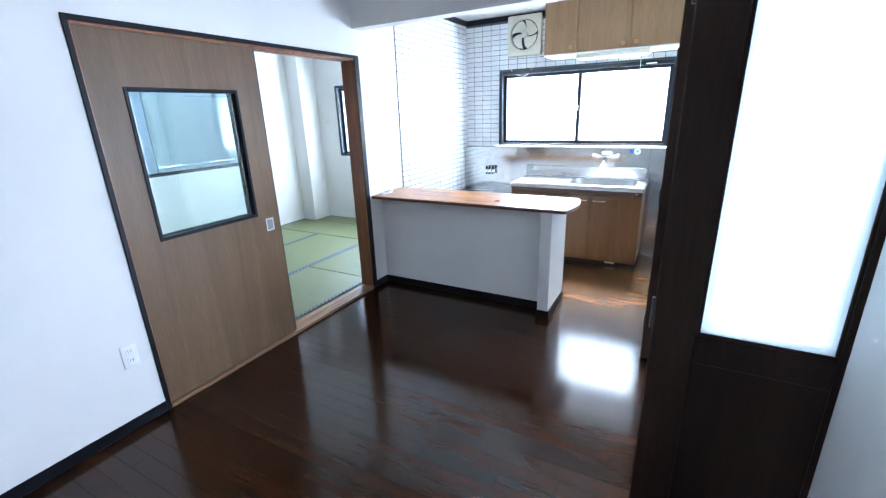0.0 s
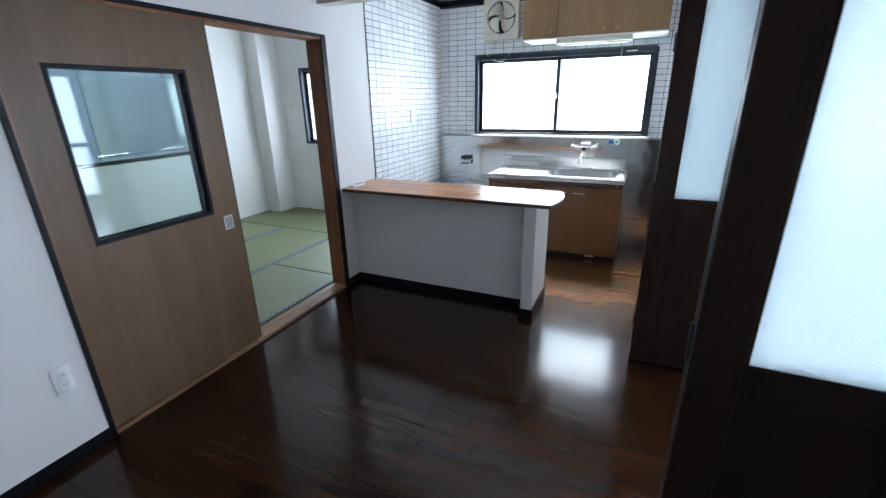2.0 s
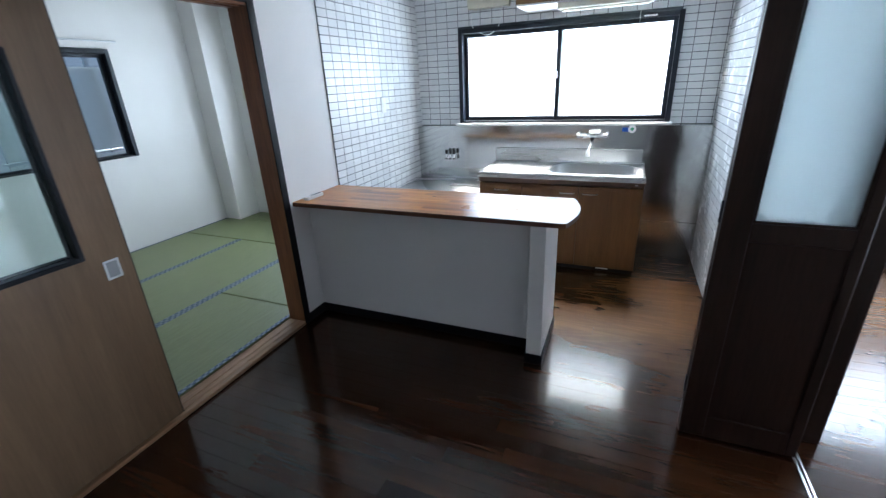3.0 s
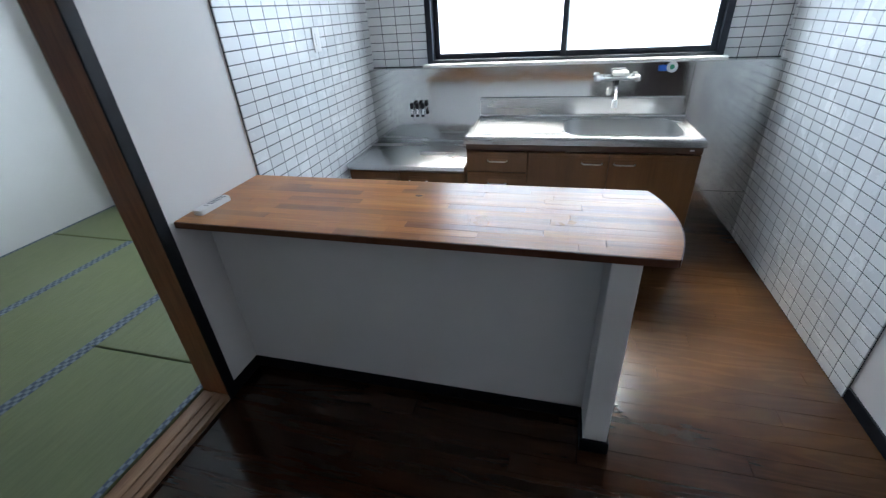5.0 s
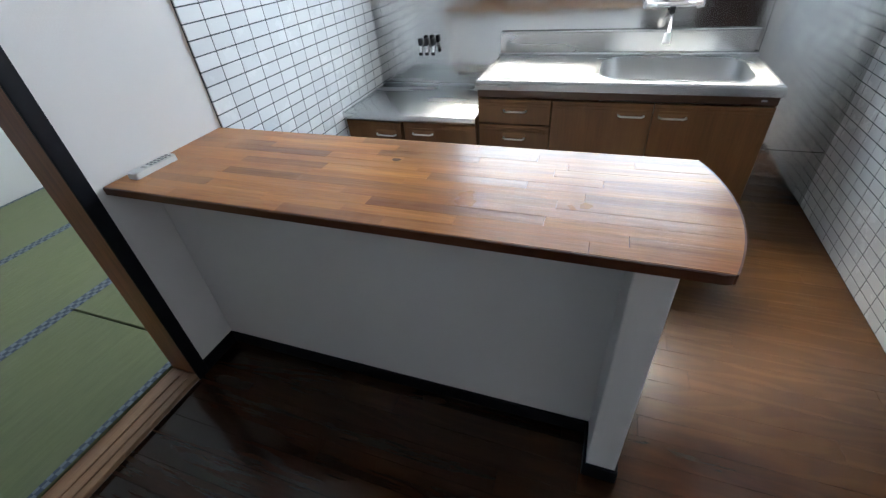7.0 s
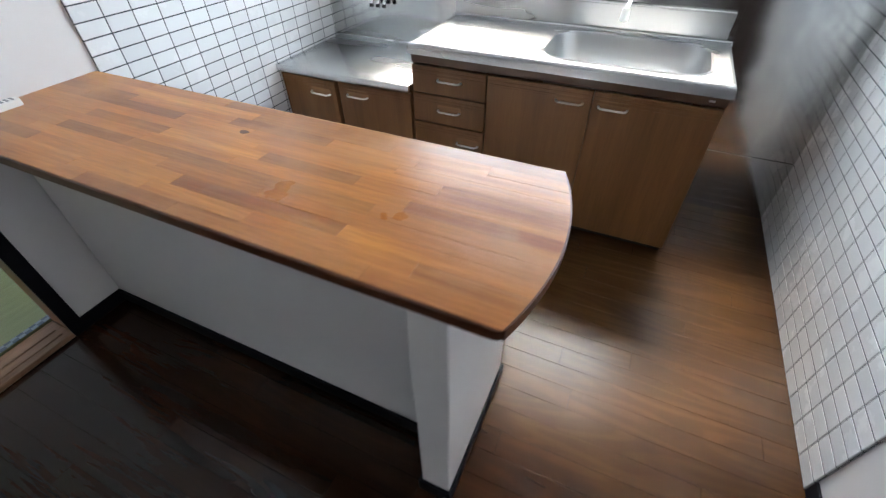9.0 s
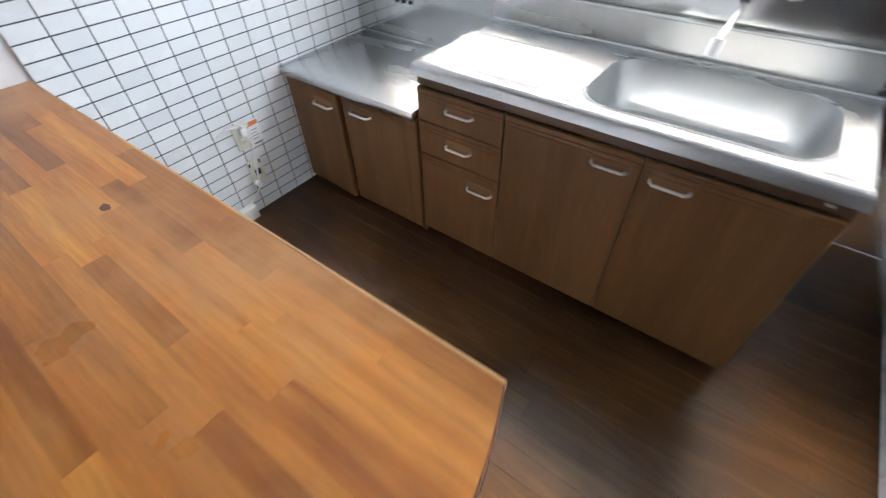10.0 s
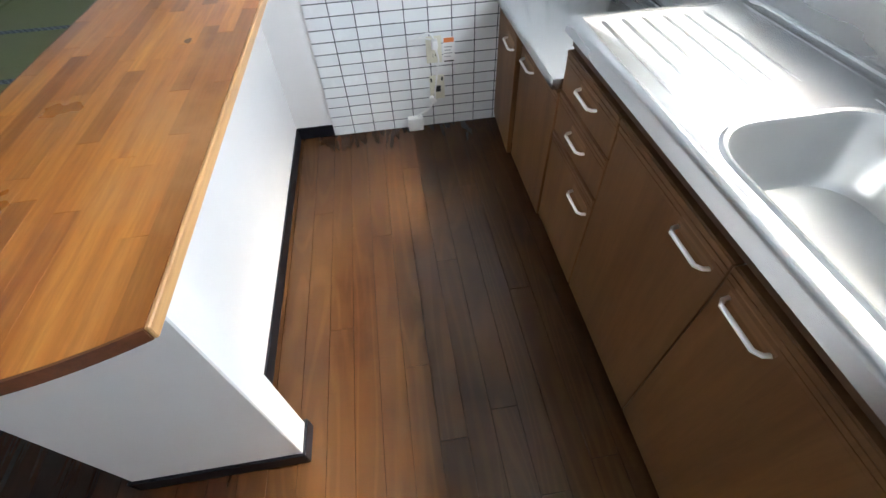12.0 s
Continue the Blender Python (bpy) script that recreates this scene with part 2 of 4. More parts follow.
PAPER = wallpaper()
CEIL_PAPER = plain("ceiling_paper", (0.68, 0.68, 0.67), 0.8, var=0.02, relief=0.2)
TILE = tile_glaze()
GROUT = plain("dark_grout", (0.072, 0.082, 0.092), 0.9, var=0.25, scale=30, relief=0.3)
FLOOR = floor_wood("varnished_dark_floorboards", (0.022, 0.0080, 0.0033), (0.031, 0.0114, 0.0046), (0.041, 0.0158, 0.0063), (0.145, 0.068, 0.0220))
JOINT = plain("dark_floor_joint", (0.018, 0.009, 0.006), 0.7)
BLACK_TRIM = plain("black_trim", (0.008, 0.0085, 0.012), 0.42, var=0.2)
ALU = plain("black_bronze_aluminium", (0.013, 0.017, 0.025), 0.36, 0.2, var=0.2)
SILVER = plain("silver_aluminium", (0.62, 0.63, 0.65), 0.35, 0.9)
CHROME = plain("chrome", (0.88, 0.88, 0.88), 0.24, 1.0, var=0.03)
HANDLE = plain("satin_chrome", (0.92, 0.92, 0.915), 0.36, 1.0, var=0.03)
STEEL_TOP = steel("brushed_steel_top", 0, 0.27, (0.56, 0.57, 0.575), 0.03)
STEEL_BASIN = steel("satin_steel_basin", 0, 0.31, (0.47, 0.48, 0.485), 0.02)
STEEL_WALL = steel("steel_wall_sheet", 0, 0.115, (0.54, 0.545, 0.535), 0.22)
CABINET = wood("brown_cabinet_veneer", (0.112, 0.050, 0.0165), (0.145, 0.067, 0.0230), (0.178, 0.085, 0.0310), 2, 0.42, ring=10, fine=120, relief=0.02, pore=0.26)
RECESS = wood("light_recess_wood", (0.18, 0.084, 0.029), (0.215, 0.102, 0.037), (0.25, 0.122, 0.047), 0, 0.4)
UPPER = wood("tan_cabinet_veneer", (0.275, 0.172, 0.080), (0.315, 0.200, 0.096), (0.35, 0.226, 0.110), 2, 0.45, ring=10, fine=140, relief=0.04, pore=0.28)
DOOR_WOOD = wood("brown_door_veneer", (0.118, 0.071, 0.037), (0.142, 0.086, 0.045), (0.166, 0.102, 0.054), 2, 0.40, ring=9, fine=120, relief=0.04, pore=0.28)
JAMB_WOOD = wood("reddish_jamb_wood", (0.20, 0.066, 0.023), (0.27, 0.097, 0.035), (0.33, 0.130, 0.050), 2, 0.38)
SILL_WOOD = wood("pale_sill_wood", (0.22, 0.115, 0.057), (0.28, 0.152, 0.077), (0.33, 0.185, 0.097), 1, 0.35)
FOLD_WOOD = wood("dark_stained_door_wood", (0.015, 0.0064, 0.0038), (0.024, 0.0102, 0.0059), (0.034, 0.0148, 0.0084), 2, 0.52, ring=8, fine=110, relief=0.08)
[n for n in FOLD_WOOD.node_tree.nodes if n.type == "BSDF_PRINCIPLED"][0].inputs["Specular IOR Level"].default_value = 0.22
DARK_RAIL = wood("dark_cabinet_rail", (0.060, 0.028, 0.012), (0.080, 0.038, 0.017), (0.10, 0.048, 0.022), 0, 0.4, pore=0.3)
[n for n in BLACK_TRIM.node_tree.nodes if n.type == "BSDF_PRINCIPLED"][0].inputs["Specular IOR Level"].default_value = 0.16
for veneer in (CABINET, DOOR_WOOD, UPPER):
    [n for n in veneer.node_tree.nodes if n.type == "BSDF_PRINCIPLED"][0].inputs["Specular IOR Level"].default_value = 0.32
STAVE = wood("oiled_counter_stave", (0.32, 0.100, 0.018), (0.44, 0.165, 0.032), (0.54, 0.228, 0.050), 0, 0.29, ring=16, fine=150, per_piece=0.42, relief=0.08, worn=(0.45, 0.225, 0.088), pore=0.38)
snt = STAVE.node_tree                        # long ripples in the oil finish, knots and dark flecks
sb = [n for n in snt.nodes if n.type == "BSDF_PRINCIPLED"][0]
bump(snt, sb, noise_tex(snt, position(snt, (0.10, 1.0, 1.0), True), 34.0, 5, 0.6, 0.3), 0.7, 0.0018)
fleck = ramp(snt, noise_tex(snt, position(snt, (0.45, 1.0, 1.0), True), 70.0, 3, 0.5), [(0.76, (0, 0, 0)), (0.84, (0.5, 0.5, 0.5))])
snt.links.new(mixcol(snt, fleck, sb.inputs["Base Color"].links[0].from_socket, (0.13, 0.045, 0.014)), sb.inputs["Base Color"])
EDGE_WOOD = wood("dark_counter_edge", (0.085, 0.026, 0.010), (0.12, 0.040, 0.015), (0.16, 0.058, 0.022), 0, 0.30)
PALE_EDGE = wood("pale_counter_edge", (0.46, 0.25, 0.095), (0.55, 0.31, 0.13), (0.60, 0.36, 0.16), 0, 0.35)
STRAW = tatami_straw()
CLOTH = border_cloth()
GLASS = clear_glass()
FROST = frosted_glass("pebbled_glass", 0.45, 300.0)
FROST_PANE = frosted_glass("frosted_window_glass", 0.8, 160.0)
CREAM = plain("cream_plastic", (0.70, 0.68, 0.56), 0.4, var=0.04)
WHITE = plain("white_plastic", (0.80, 0.80, 0.79), 0.35, var=0.03)
BLACK = plain("black_plastic", (0.012, 0.012, 0.013), 0.4)
BUTTON = plain("pale_grey_button", (0.50, 0.51, 0.51), 0.5)
GREY = plain("grey_plastic", (0.25, 0.26, 0.27), 0.5)
BLUE = plain("blue_print", (0.03, 0.12, 0.50), 0.4)
GREEN = plain("green_print", (0.05, 0.32, 0.16), 0.4)
ORANGE = plain("orange_print", (0.75, 0.22, 0.06), 0.5)
SCREEN = plain("pale_screen_sheet", (0.84, 0.85, 0.82), 0.6, var=0.05, scale=3)
xnt = SCREEN.node_tree                       # the sheet passes half of the daylight on
xo = [n for n in xnt.nodes if n.type == "OUTPUT_MATERIAL"][0]
xt = xnt.nodes.new("ShaderNodeBsdfTranslucent")
xt.inputs[0].default_value = (0.97, 0.95, 0.90, 1)
xm = xnt.nodes.new("ShaderNodeMixShader")
xm.inputs[0].default_value = 0.78
xnt.links.new(xo.inputs[0].links[0].from_socket, xm.inputs[1])
xnt.links.new(xt.outputs[0], xm.inputs[2])
xnt.links.new(xm.outputs[0], xo.inputs[0])
STUCCO = plain("pale_outside_render", (0.80, 0.79, 0.79), 0.9, var=0.08, scale=4, relief=0.2)
CONCRETE = plain("grey_concrete", (0.32, 0.32, 0.31), 0.9, var=0.15, scale=3, relief=0.3)
EARTH = plain("grey_ground", (0.13, 0.125, 0.115), 0.95, var=0.25, scale=2, relief=0.3)


# ---- building helpers ----
def chain(ob):
    m = ob.matrix_parent_inverse @ ob.matrix_basis if ob.parent else ob.matrix_basis.copy()
    return chain(ob.parent) @ m if ob.parent else m


def mesh_of(bm, mat, smooth=False):
    bmesh.ops.recalc_face_normals(bm, faces=bm.faces)
    me = bpy.data.meshes.new("mesh")
    bm.to_mesh(me)
    bm.free()
    me.materials.append(mat)
    if smooth:
        me.shade_smooth()
        me.set_sharp_from_angle(angle=radians(35))
    return me


def part(name, bm, mat, parent=None, label="", smooth=True):
    """One mesh, given in world coordinates, under a thing or a part of it."""
    me = bm if isinstance(bm, bpy.types.Mesh) else mesh_of(bm, mat, smooth)
    ob = new(name, me)
    if parent:
        ob.parent = parent
        ob.matrix_parent_inverse = chain(parent).inverted()
    return tagged(ob, label)


def thing(name, label, category, at=(0, 0, 0), group="", kind=""):
    ob = new(name)
    ob.empty_display_size = 0.05
    ob.matrix_basis = Matrix.Translation(at)
    return tagged(ob, label, category, group, kind)


def box(bm, x0, x1, y0, y1, z0, z1, r=0.0, seg=1):
    b2 = bmesh.new()
    v = [b2.verts.new((x, y, z)) for z in (z0, z1) for y in (y0, y1) for x in (x0, x1)]
    for f in ((0, 2, 3, 1), (4, 5, 7, 6), (0, 1, 5, 4), (2, 6, 7, 3), (0, 4, 6, 2), (1, 3, 7, 5)):
        b2.faces.new([v[i] for i in f])
    if r:
        bmesh.ops.bevel(b2, geom=b2.edges[:], offset=r, segments=seg, profile=0.5, affect="EDGES")
    me = bpy.data.meshes.new("t")
    b2.to_mesh(me)
    b2.free()
    bm.from_mesh(me)
    bpy.data.meshes.remove(me)
    return bm


def B(*a, **k):
    return box(bmesh.new(), *a, **k)


def boxes(*rows, r=0.0):
    bm = bmesh.new()
    for q in rows:
        box(bm, *q, r=r)
    return bm


def rod(bm, p, q, r0, r1=None, n=12, caps=True):
    r1 = r0 if r1 is None else r1
    p, q = Vector(p), Vector(q)
    m = Matrix.Translation((p + q) / 2) @ (q - p).to_track_quat("Z", "Y").to_matrix().to_4x4()
    bmesh.ops.create_cone(bm, cap_ends=caps, segments=n, radius1=r0, radius2=r1, depth=(q - p).length, matrix=m)
    return bm


def tube(points, r, n=8):
    """A round tube along a line of points."""
    bm = bmesh.new()
    pts = [Vector(p) for p in points]
    rings = []
    for i, p in enumerate(pts):
        d = (pts[min(i + 1, len(pts) - 1)] - pts[max(i - 1, 0)]).normalized()
        q = d.to_track_quat("Z", "Y")
        rings.append([bm.verts.new(p + q @ Vector((r * math.cos(a), r * math.sin(a), 0))) for a in [2 * math.pi * k / n for k in range(n)]])
    for a, b in zip(rings, rings[1:]):
        for k in range(n):
            bm.faces.new((a[k], a[(k + 1) % n], b[(k + 1) % n], b[k]))
    bm.faces.new(rings[0][::-1])
    bm.faces.new(rings[-1])
    return bm


def curve_points(ctrl, steps=8):
    """A smooth line through control points."""
    c = [Vector(p) for p in ctrl]
    c = [c[0] * 2 - c[1]] + c + [c[-1] * 2 - c[-2]]
    out = []
    for i in range(1, len(c) - 2):
        for s in range(steps):
            t = s / steps
            a, b, d, e = c[i - 1], c[i], c[i + 1], c[i + 2]
            out.append(0.5 * ((2 * b) + (d - a) * t + (2 * a - 5 * b + 4 * d - e) * t * t + (3 * b - a - 3 * d + e) * t ** 3))
    return out + [c[-2]]


def prism(outline, z0, z1, r=0.0):
    bm = bmesh.new()
    lo = [bm.verts.new((x, y, z0)) for x, y in outline]
    hi = [bm.verts.new((x, y, z1)) for x, y in outline]
    n = len(outline)
    bm.faces.new(lo[::-1])
    bm.faces.new(hi)
    for i in range(n):
        bm.faces.new((lo[i], lo[(i + 1) % n], hi[(i + 1) % n], hi[i]))
    if r:
        bmesh.ops.bevel(bm, geom=[e for e in bm.edges if all(v.co.z > (z0 + z1) / 2 for v in e.verts)], offset=r, segments=2, affect="EDGES")
    return bm


def rounded(cx, cy, w, h, r, n=6):
    pts = []
    for sx, sy, a0 in ((1, 1, 0), (-1, 1, 90), (-1, -1, 180), (1, -1, 270)):
        for k in range(n + 1):
            a = radians(a0 + 90 * k / n)
            pts.append((cx + sx * (w / 2 - r) + r * math.cos(a), cy + sy * (h / 2 - r) + r * math.sin(a)))
    return pts


def turned(bm, m):
    bmesh.ops.transform(bm, matrix=m, verts=bm.verts)
    return bm


def structure(name, bm, mat, label, category="wall", smooth=False):
    ob = part(name, bm, mat, None, label, smooth)
    return tagged(ob, category=category, kind="structure")


# ---- setting: walls, floors, ceilings ----
SX1 = 3.7                                   # far wall of the side room
S = 1.5                                     # south wall
structure("wall_west", boxes((WX - 0.12, WX, S, 3.30, -0.1, CEIL), (WX - 0.12, WX, 5.14, 7.2, -0.1, CEIL), (WX - 0.12, WX, 3.30, 5.14, 1.895, CEIL)), PAPER,
          "white papered wall with a wide sliding-door opening")
structure("wall_north", boxes((WX, -1.338, NY, 7.16, 0, CEIL), (0.388, KX, NY, 7.16, 0, CEIL), (-1.338, 0.388, NY, 7.16, 0, 1.10), (-1.338, 0.388, NY, 7.16, 1.872, CEIL)), GROUT,
          "kitchen wall with the wide window, tiled above steel")
structure("wall_east_kitchen", B(KX, 0.95, 5.05, 7.16, -0.1, CEIL), PAPER, "white wall beside the kitchen passage")
structure("wall_east_dining", boxes((RX, 0.95, S, 3.37, -0.1, CEIL), (RX, 0.95, 3.37, 5.05, 1.97, CEIL)), PAPER, "white wall with a folding-door opening")
structure("wall_south", B(WX - 0.12, SX1 + 0.15, S - 0.15, S, -0.1, CEIL), PAPER, "plain white back wall")
structure("ceiling", B(WX - 0.12, 0.95, S, 7.16, CEIL, CEIL + 0.15), CEIL_PAPER, "white papered ceiling", "ceiling")
structure("drop_wall", B(WX, KX, 5.105, 5.215, 2.086, CEIL), PAPER, "white drop wall hanging between dining room and kitchen", "wall")
structure("floor", B(WX, 0.84, S, NY, -0.1, -0.006), JOINT, "dark brown varnished board floor", "floor")
FLOOR_OB = bpy.data.objects["floor"]

# side room
structure("wall_side_north", boxes((0.95, 1.45, 7.19, 7.36, -0.1, CEIL), (3.15, SX1, 7.19, 7.36, -0.1, CEIL), (1.45, 3.15, 7.19, 7.36, -0.1, 0.895), (1.45, 3.15, 7.19, 7.36, 1.765, CEIL)), PAPER,
          "white side-room wall under a wide window")
structure("wall_side_east", boxes((SX1, SX1 + 0.15, S, 4.6, -0.1, CEIL), (SX1, SX1 + 0.15, 6.4, 7.36, -0.1, CEIL), (SX1, SX1 + 0.15, 4.6, 6.4, 1.95, CEIL), (SX1, SX1 + 0.15, 4.6, 6.4, -0.1, 0.06)), PAPER, "white side-room wall with a balcony window")
structure("ceiling_side", B(0.95, SX1 + 0.15, S, 7.36, CEIL, CEIL + 0.15), CEIL_PAPER, "white side-room ceiling", "ceiling")
structure("floor_side", B(0.86, SX1, S, 7.19, -0.1, -0.006), JOINT, "brown varnished board floor of the side room", "floor")

# tatami room
TX, TY = -4.33, 7.09
structure("wall_tatami_west", boxes((TX - 0.15, TX, S, 2.70, -0.1, CEIL), (TX - 0.15, TX, 5.965, 7.24, -0.1, CEIL), (TX - 0.15, TX, 2.70, 5.965, -0.1, 0.92), (TX - 0.15, TX, 2.70, 5.965, 1.87, CEIL)), PAPER,
          "white tatami-room wall with a window")
structure("wall_tatami_north", boxes((TX, -3.75, TY, 7.24, -0.1, CEIL), (-2.28, WX - 0.12, TY, 7.24, -0.1, CEIL), (-3.75, -2.28, TY, 7.24, -0.1, 0.935), (-3.75, -2.28, TY, 7.24, 1.865, CEIL)), PAPER,
          "white tatami-room end wall with a window")
structure("wall_tatami_south", B(TX - 0.15, WX - 0.12, S - 0.15, S, -0.1, CEIL), PAPER, "plain white tatami-room wall")
structure("ceiling_tatami", B(TX - 0.15, WX - 0.12, S, 7.24, CEIL, CEIL + 0.15), CEIL_PAPER, "pale tatami-room ceiling", "ceiling")
structure("floor_tatami", B(TX, WX - 0.12, S, TY, -0.1, 0.0), JOINT, "base floor under the straw mats", "floor")
structure("corner_column", B(TX, -4.10, 6.78, TY, 0.0, CEIL, r=0.004), PAPER, "white papered corner column", "column")

# baseboards and mouldings
H, T = 0.06, 0.008
structure("baseboard_west", boxes((WX, WX + T, S, 3.295, 0, H), (WX, WX + T, 5.145, 5.314, 0, H), (WX, WX + T, 5.483, 5.66, 0, H), r=0.0015), BLACK_TRIM, "black baseboard along the white wall", "baseboard")
structure("baseboard_east", boxes((KX - T, KX, 5.06, 5.62, 0, H), (RX - T, RX, S, 3.36, 0, H), r=0.0015), BLACK_TRIM, "black baseboard along the white wall", "baseboard")
structure("baseboard_side_room", B(0.95, SX1, 7.19 - T, 7.19, 0, 0.07, r=0.0015), BLACK_TRIM, "black baseboard in the side room", "baseboard")
structure("ceiling_moulding", boxes((WX, WX + 0.028, 5.215, NY - 0.028, 2.365, CEIL - 0.002), (WX, KX, NY - 0.028, NY, 2.365, CEIL - 0.002), r=0.004), BLACK_TRIM, "black ceiling moulding over the tiles", "moulding")

# outside
structure("ground", B(-400, 400, -400, 400, -3.4, -3.2), EARTH, "grey ground far below the flat", "ground")
# unseen slabs, added to block direct sun at the north windows
structure("roof_overhang", boxes((0.95, 5.0, 7.37, 8.05, 2.28, 2.4), (-1.9, 0.95, 7.2, 8.05, 2.28, 2.4), (-4.6, -1.9, 7.25, 8.6, 2.28, 2.4)), CONCRETE, "unseen concrete slabs added to keep the sun off the windows", "roof")
structure("roof", B(-4.6, 4.0, S - 0.4, 7.4, CEIL + 0.16, CEIL + 0.4), CONCRETE, "flat concrete roof", "roof")


# ---- kitchen window ----
def sliding_window(name, x0, x1, z0, z1, y_in, y_out, mid, pane, label, proud=0.03):
    """Two sashes in an outer frame, in a wall that faces -y."""
    w = thing(name, label, "window", ((x0 + x1) / 2, y_in, z0), kind="structure")
    f = 0.035
    fr = part("window_frame", boxes((x0, x0 + f, y_in - proud, y_out, z0, z1), (x1 - f, x1, y_in - proud, y_out, z0, z1), (x0 + f, x1 - f, y_in - proud, y_out, z1 - f, z1),
                                    (x0 + f, x1 - f, y_in - proud, y_out, z0, z0 + 0.02), r=0.002), ALU, w, "black bronze aluminium frame")
    for i, (a, b, yy) in enumerate(((x0 + f, mid + 0.022, y_in + 0.045), (mid - 0.022, x1 - f, y_in + 0.012))):
        s = 0.032
        t0, t1 = z0 + 0.02, z1 - f
        sash = part("sash", boxes((a, a + s, yy, yy + 0.026, t0, t1), (b - s, b, yy, yy + 0.026, t0, t1), (a + s, b - s, yy, yy + 0.026, t1 - s, t1), (a + s, b - s, yy, yy + 0.026, t0, t0 + s), r=0.003), ALU, w, "black aluminium sash")
        g = part("pane", B(a + s - 0.004, b - s + 0.004, yy + 0.010, yy + 0.016, t0 + s - 0.004, t1 - s + 0.004), pane, sash, "glass pane")
        g.visible_shadow = False
    lock = bmesh.new()
    box(lock, mid - 0.018, mid - 0.002, y_in - 0.012, y_in + 0.012, (z0 + z1) / 2 - 0.035, (z0 + z1) / 2 + 0.02, r=0.004)
    rod(lock, (mid - 0.01, y_in - 0.012, (z0 + z1) / 2 + 0.01), (mid - 0.03, y_in - 0.022, (z0 + z1) / 2 + 0.012), 0.007)
    part("latch", lock, SILVER, w, "grey crescent latch")
    return w


kw = sliding_window("window_1", -1.338, 0.388, 1.10, 1.872, 7.05, 7.14, -0.478, FROST_PANE, "wide sliding kitchen window in black aluminium with frosted panes", 0.02)
part("window_sill", B(-1.36, 0.40, 6.972, 7.029, 1.0805, 1.102, r=0.003), WHITE, kw, "white painted sill")
part("sticker", B(0.12, 0.21, 7.0275, 7.0295, 1.844, 1.854), WHITE, kw, "small white sticker")
sw = sliding_window("window_2", 1.45, 3.15, 0.895, 1.765, 7.19, 7.31, 1.825, FROST_PANE, "wide sliding side-room window in black aluminium", 0.0)
part("window_sill", B(1.42, 3.18, 7.125, 7.19, 0.868, 0.894, r=0.003), WHITE, sw, "white sill board")
part("sill_edge", B(1.42, 3.18, 7.120, 7.1895, 0.848, 0.8675, r=0.002), JAMB_WOOD, sw, "reddish wooden sill edge")
part("head_rail", B(1.40, 3.20, 7.165, 7.189, 1.80, 1.82, r=0.003), GREY, sw, "dark curtain rail above the window")
w5 = thing("window_5", "tall sliding balcony window in black aluminium with frosted panes", "window", (SX1, 5.5, 0.06), kind="structure")
part("window_frame", boxes((SX1, SX1 + 0.1, 4.6, 4.64, 0.06, 1.95), (SX1, SX1 + 0.1, 6.36, 6.4, 0.06, 1.95), (SX1, SX1 + 0.1, 4.64, 6.36, 1.91, 1.95), (SX1, SX1 + 0.1, 4.64, 6.36, 0.06, 0.09), r=0.002), ALU, w5, "black aluminium frame")
for y0, y1, xx in ((4.64, 5.53, SX1 + 0.02), (5.47, 6.36, SX1 + 0.055)):
    sash = part("sash", boxes((xx, xx + 0.028, y0, y0 + 0.05, 0.09, 1.91), (xx, xx + 0.028, y1 - 0.05, y1, 0.09, 1.91), (xx, xx + 0.028, y0 + 0.05, y1 - 0.05, 1.86, 1.91), (xx, xx + 0.028, y0 + 0.05, y1 - 0.05, 0.09, 0.16),
                                (xx, xx + 0.028, y0 + 0.05, y1 - 0.05, 0.88, 0.94), r=0.002), ALU, w5, "black aluminium sash")
    for z0, z1 in ((0.157, 0.883), (0.937, 1.863)):
        g = part("pane", B(xx + 0.011, xx + 0.017, y0 + 0.047, y1 - 0.047, z0, z1), FROST_PANE, sash, "frosted glass pane")
        g.visible_shadow = False
tw = sliding_window("window_3", -3.75, -2.28, 0.935, 1.865, TY, 7.19, -2.98, FROST_PANE, "sliding tatami-room window in black aluminium", 0.02)
rail = bmesh.new()
rod(rail, (-3.86, TY - 0.05, 1.90), (-2.2, TY - 0.05, 1.90), 0.008)
for xx in (-3.84, -2.98, -2.22):
    rod(rail, (xx, TY - 0.05, 1.90), (xx, TY, 1.90), 0.006)
part("curtain_rail", rail, SILVER, tw, "silver curtain rail")

# window in the tatami room's side wall
w4 = thing("window_4", "clear sliding tatami-room window in black aluminium", "window", (TX, 4.3, 0.92), kind="structure")
part("window_frame", boxes((TX - 0.12, TX + 0.02, 2.70, 2.74, 0.92, 1.87), (TX - 0.12, TX + 0.02, 5.93, 5.965, 0.92, 1.87), (TX - 0.12, TX + 0.02, 2.74, 5.93, 1.83, 1.87), (TX - 0.12, TX + 0.006, 2.74, 5.93, 0.92, 0.932), r=0.002), ALU, w4, "black aluminium frame")
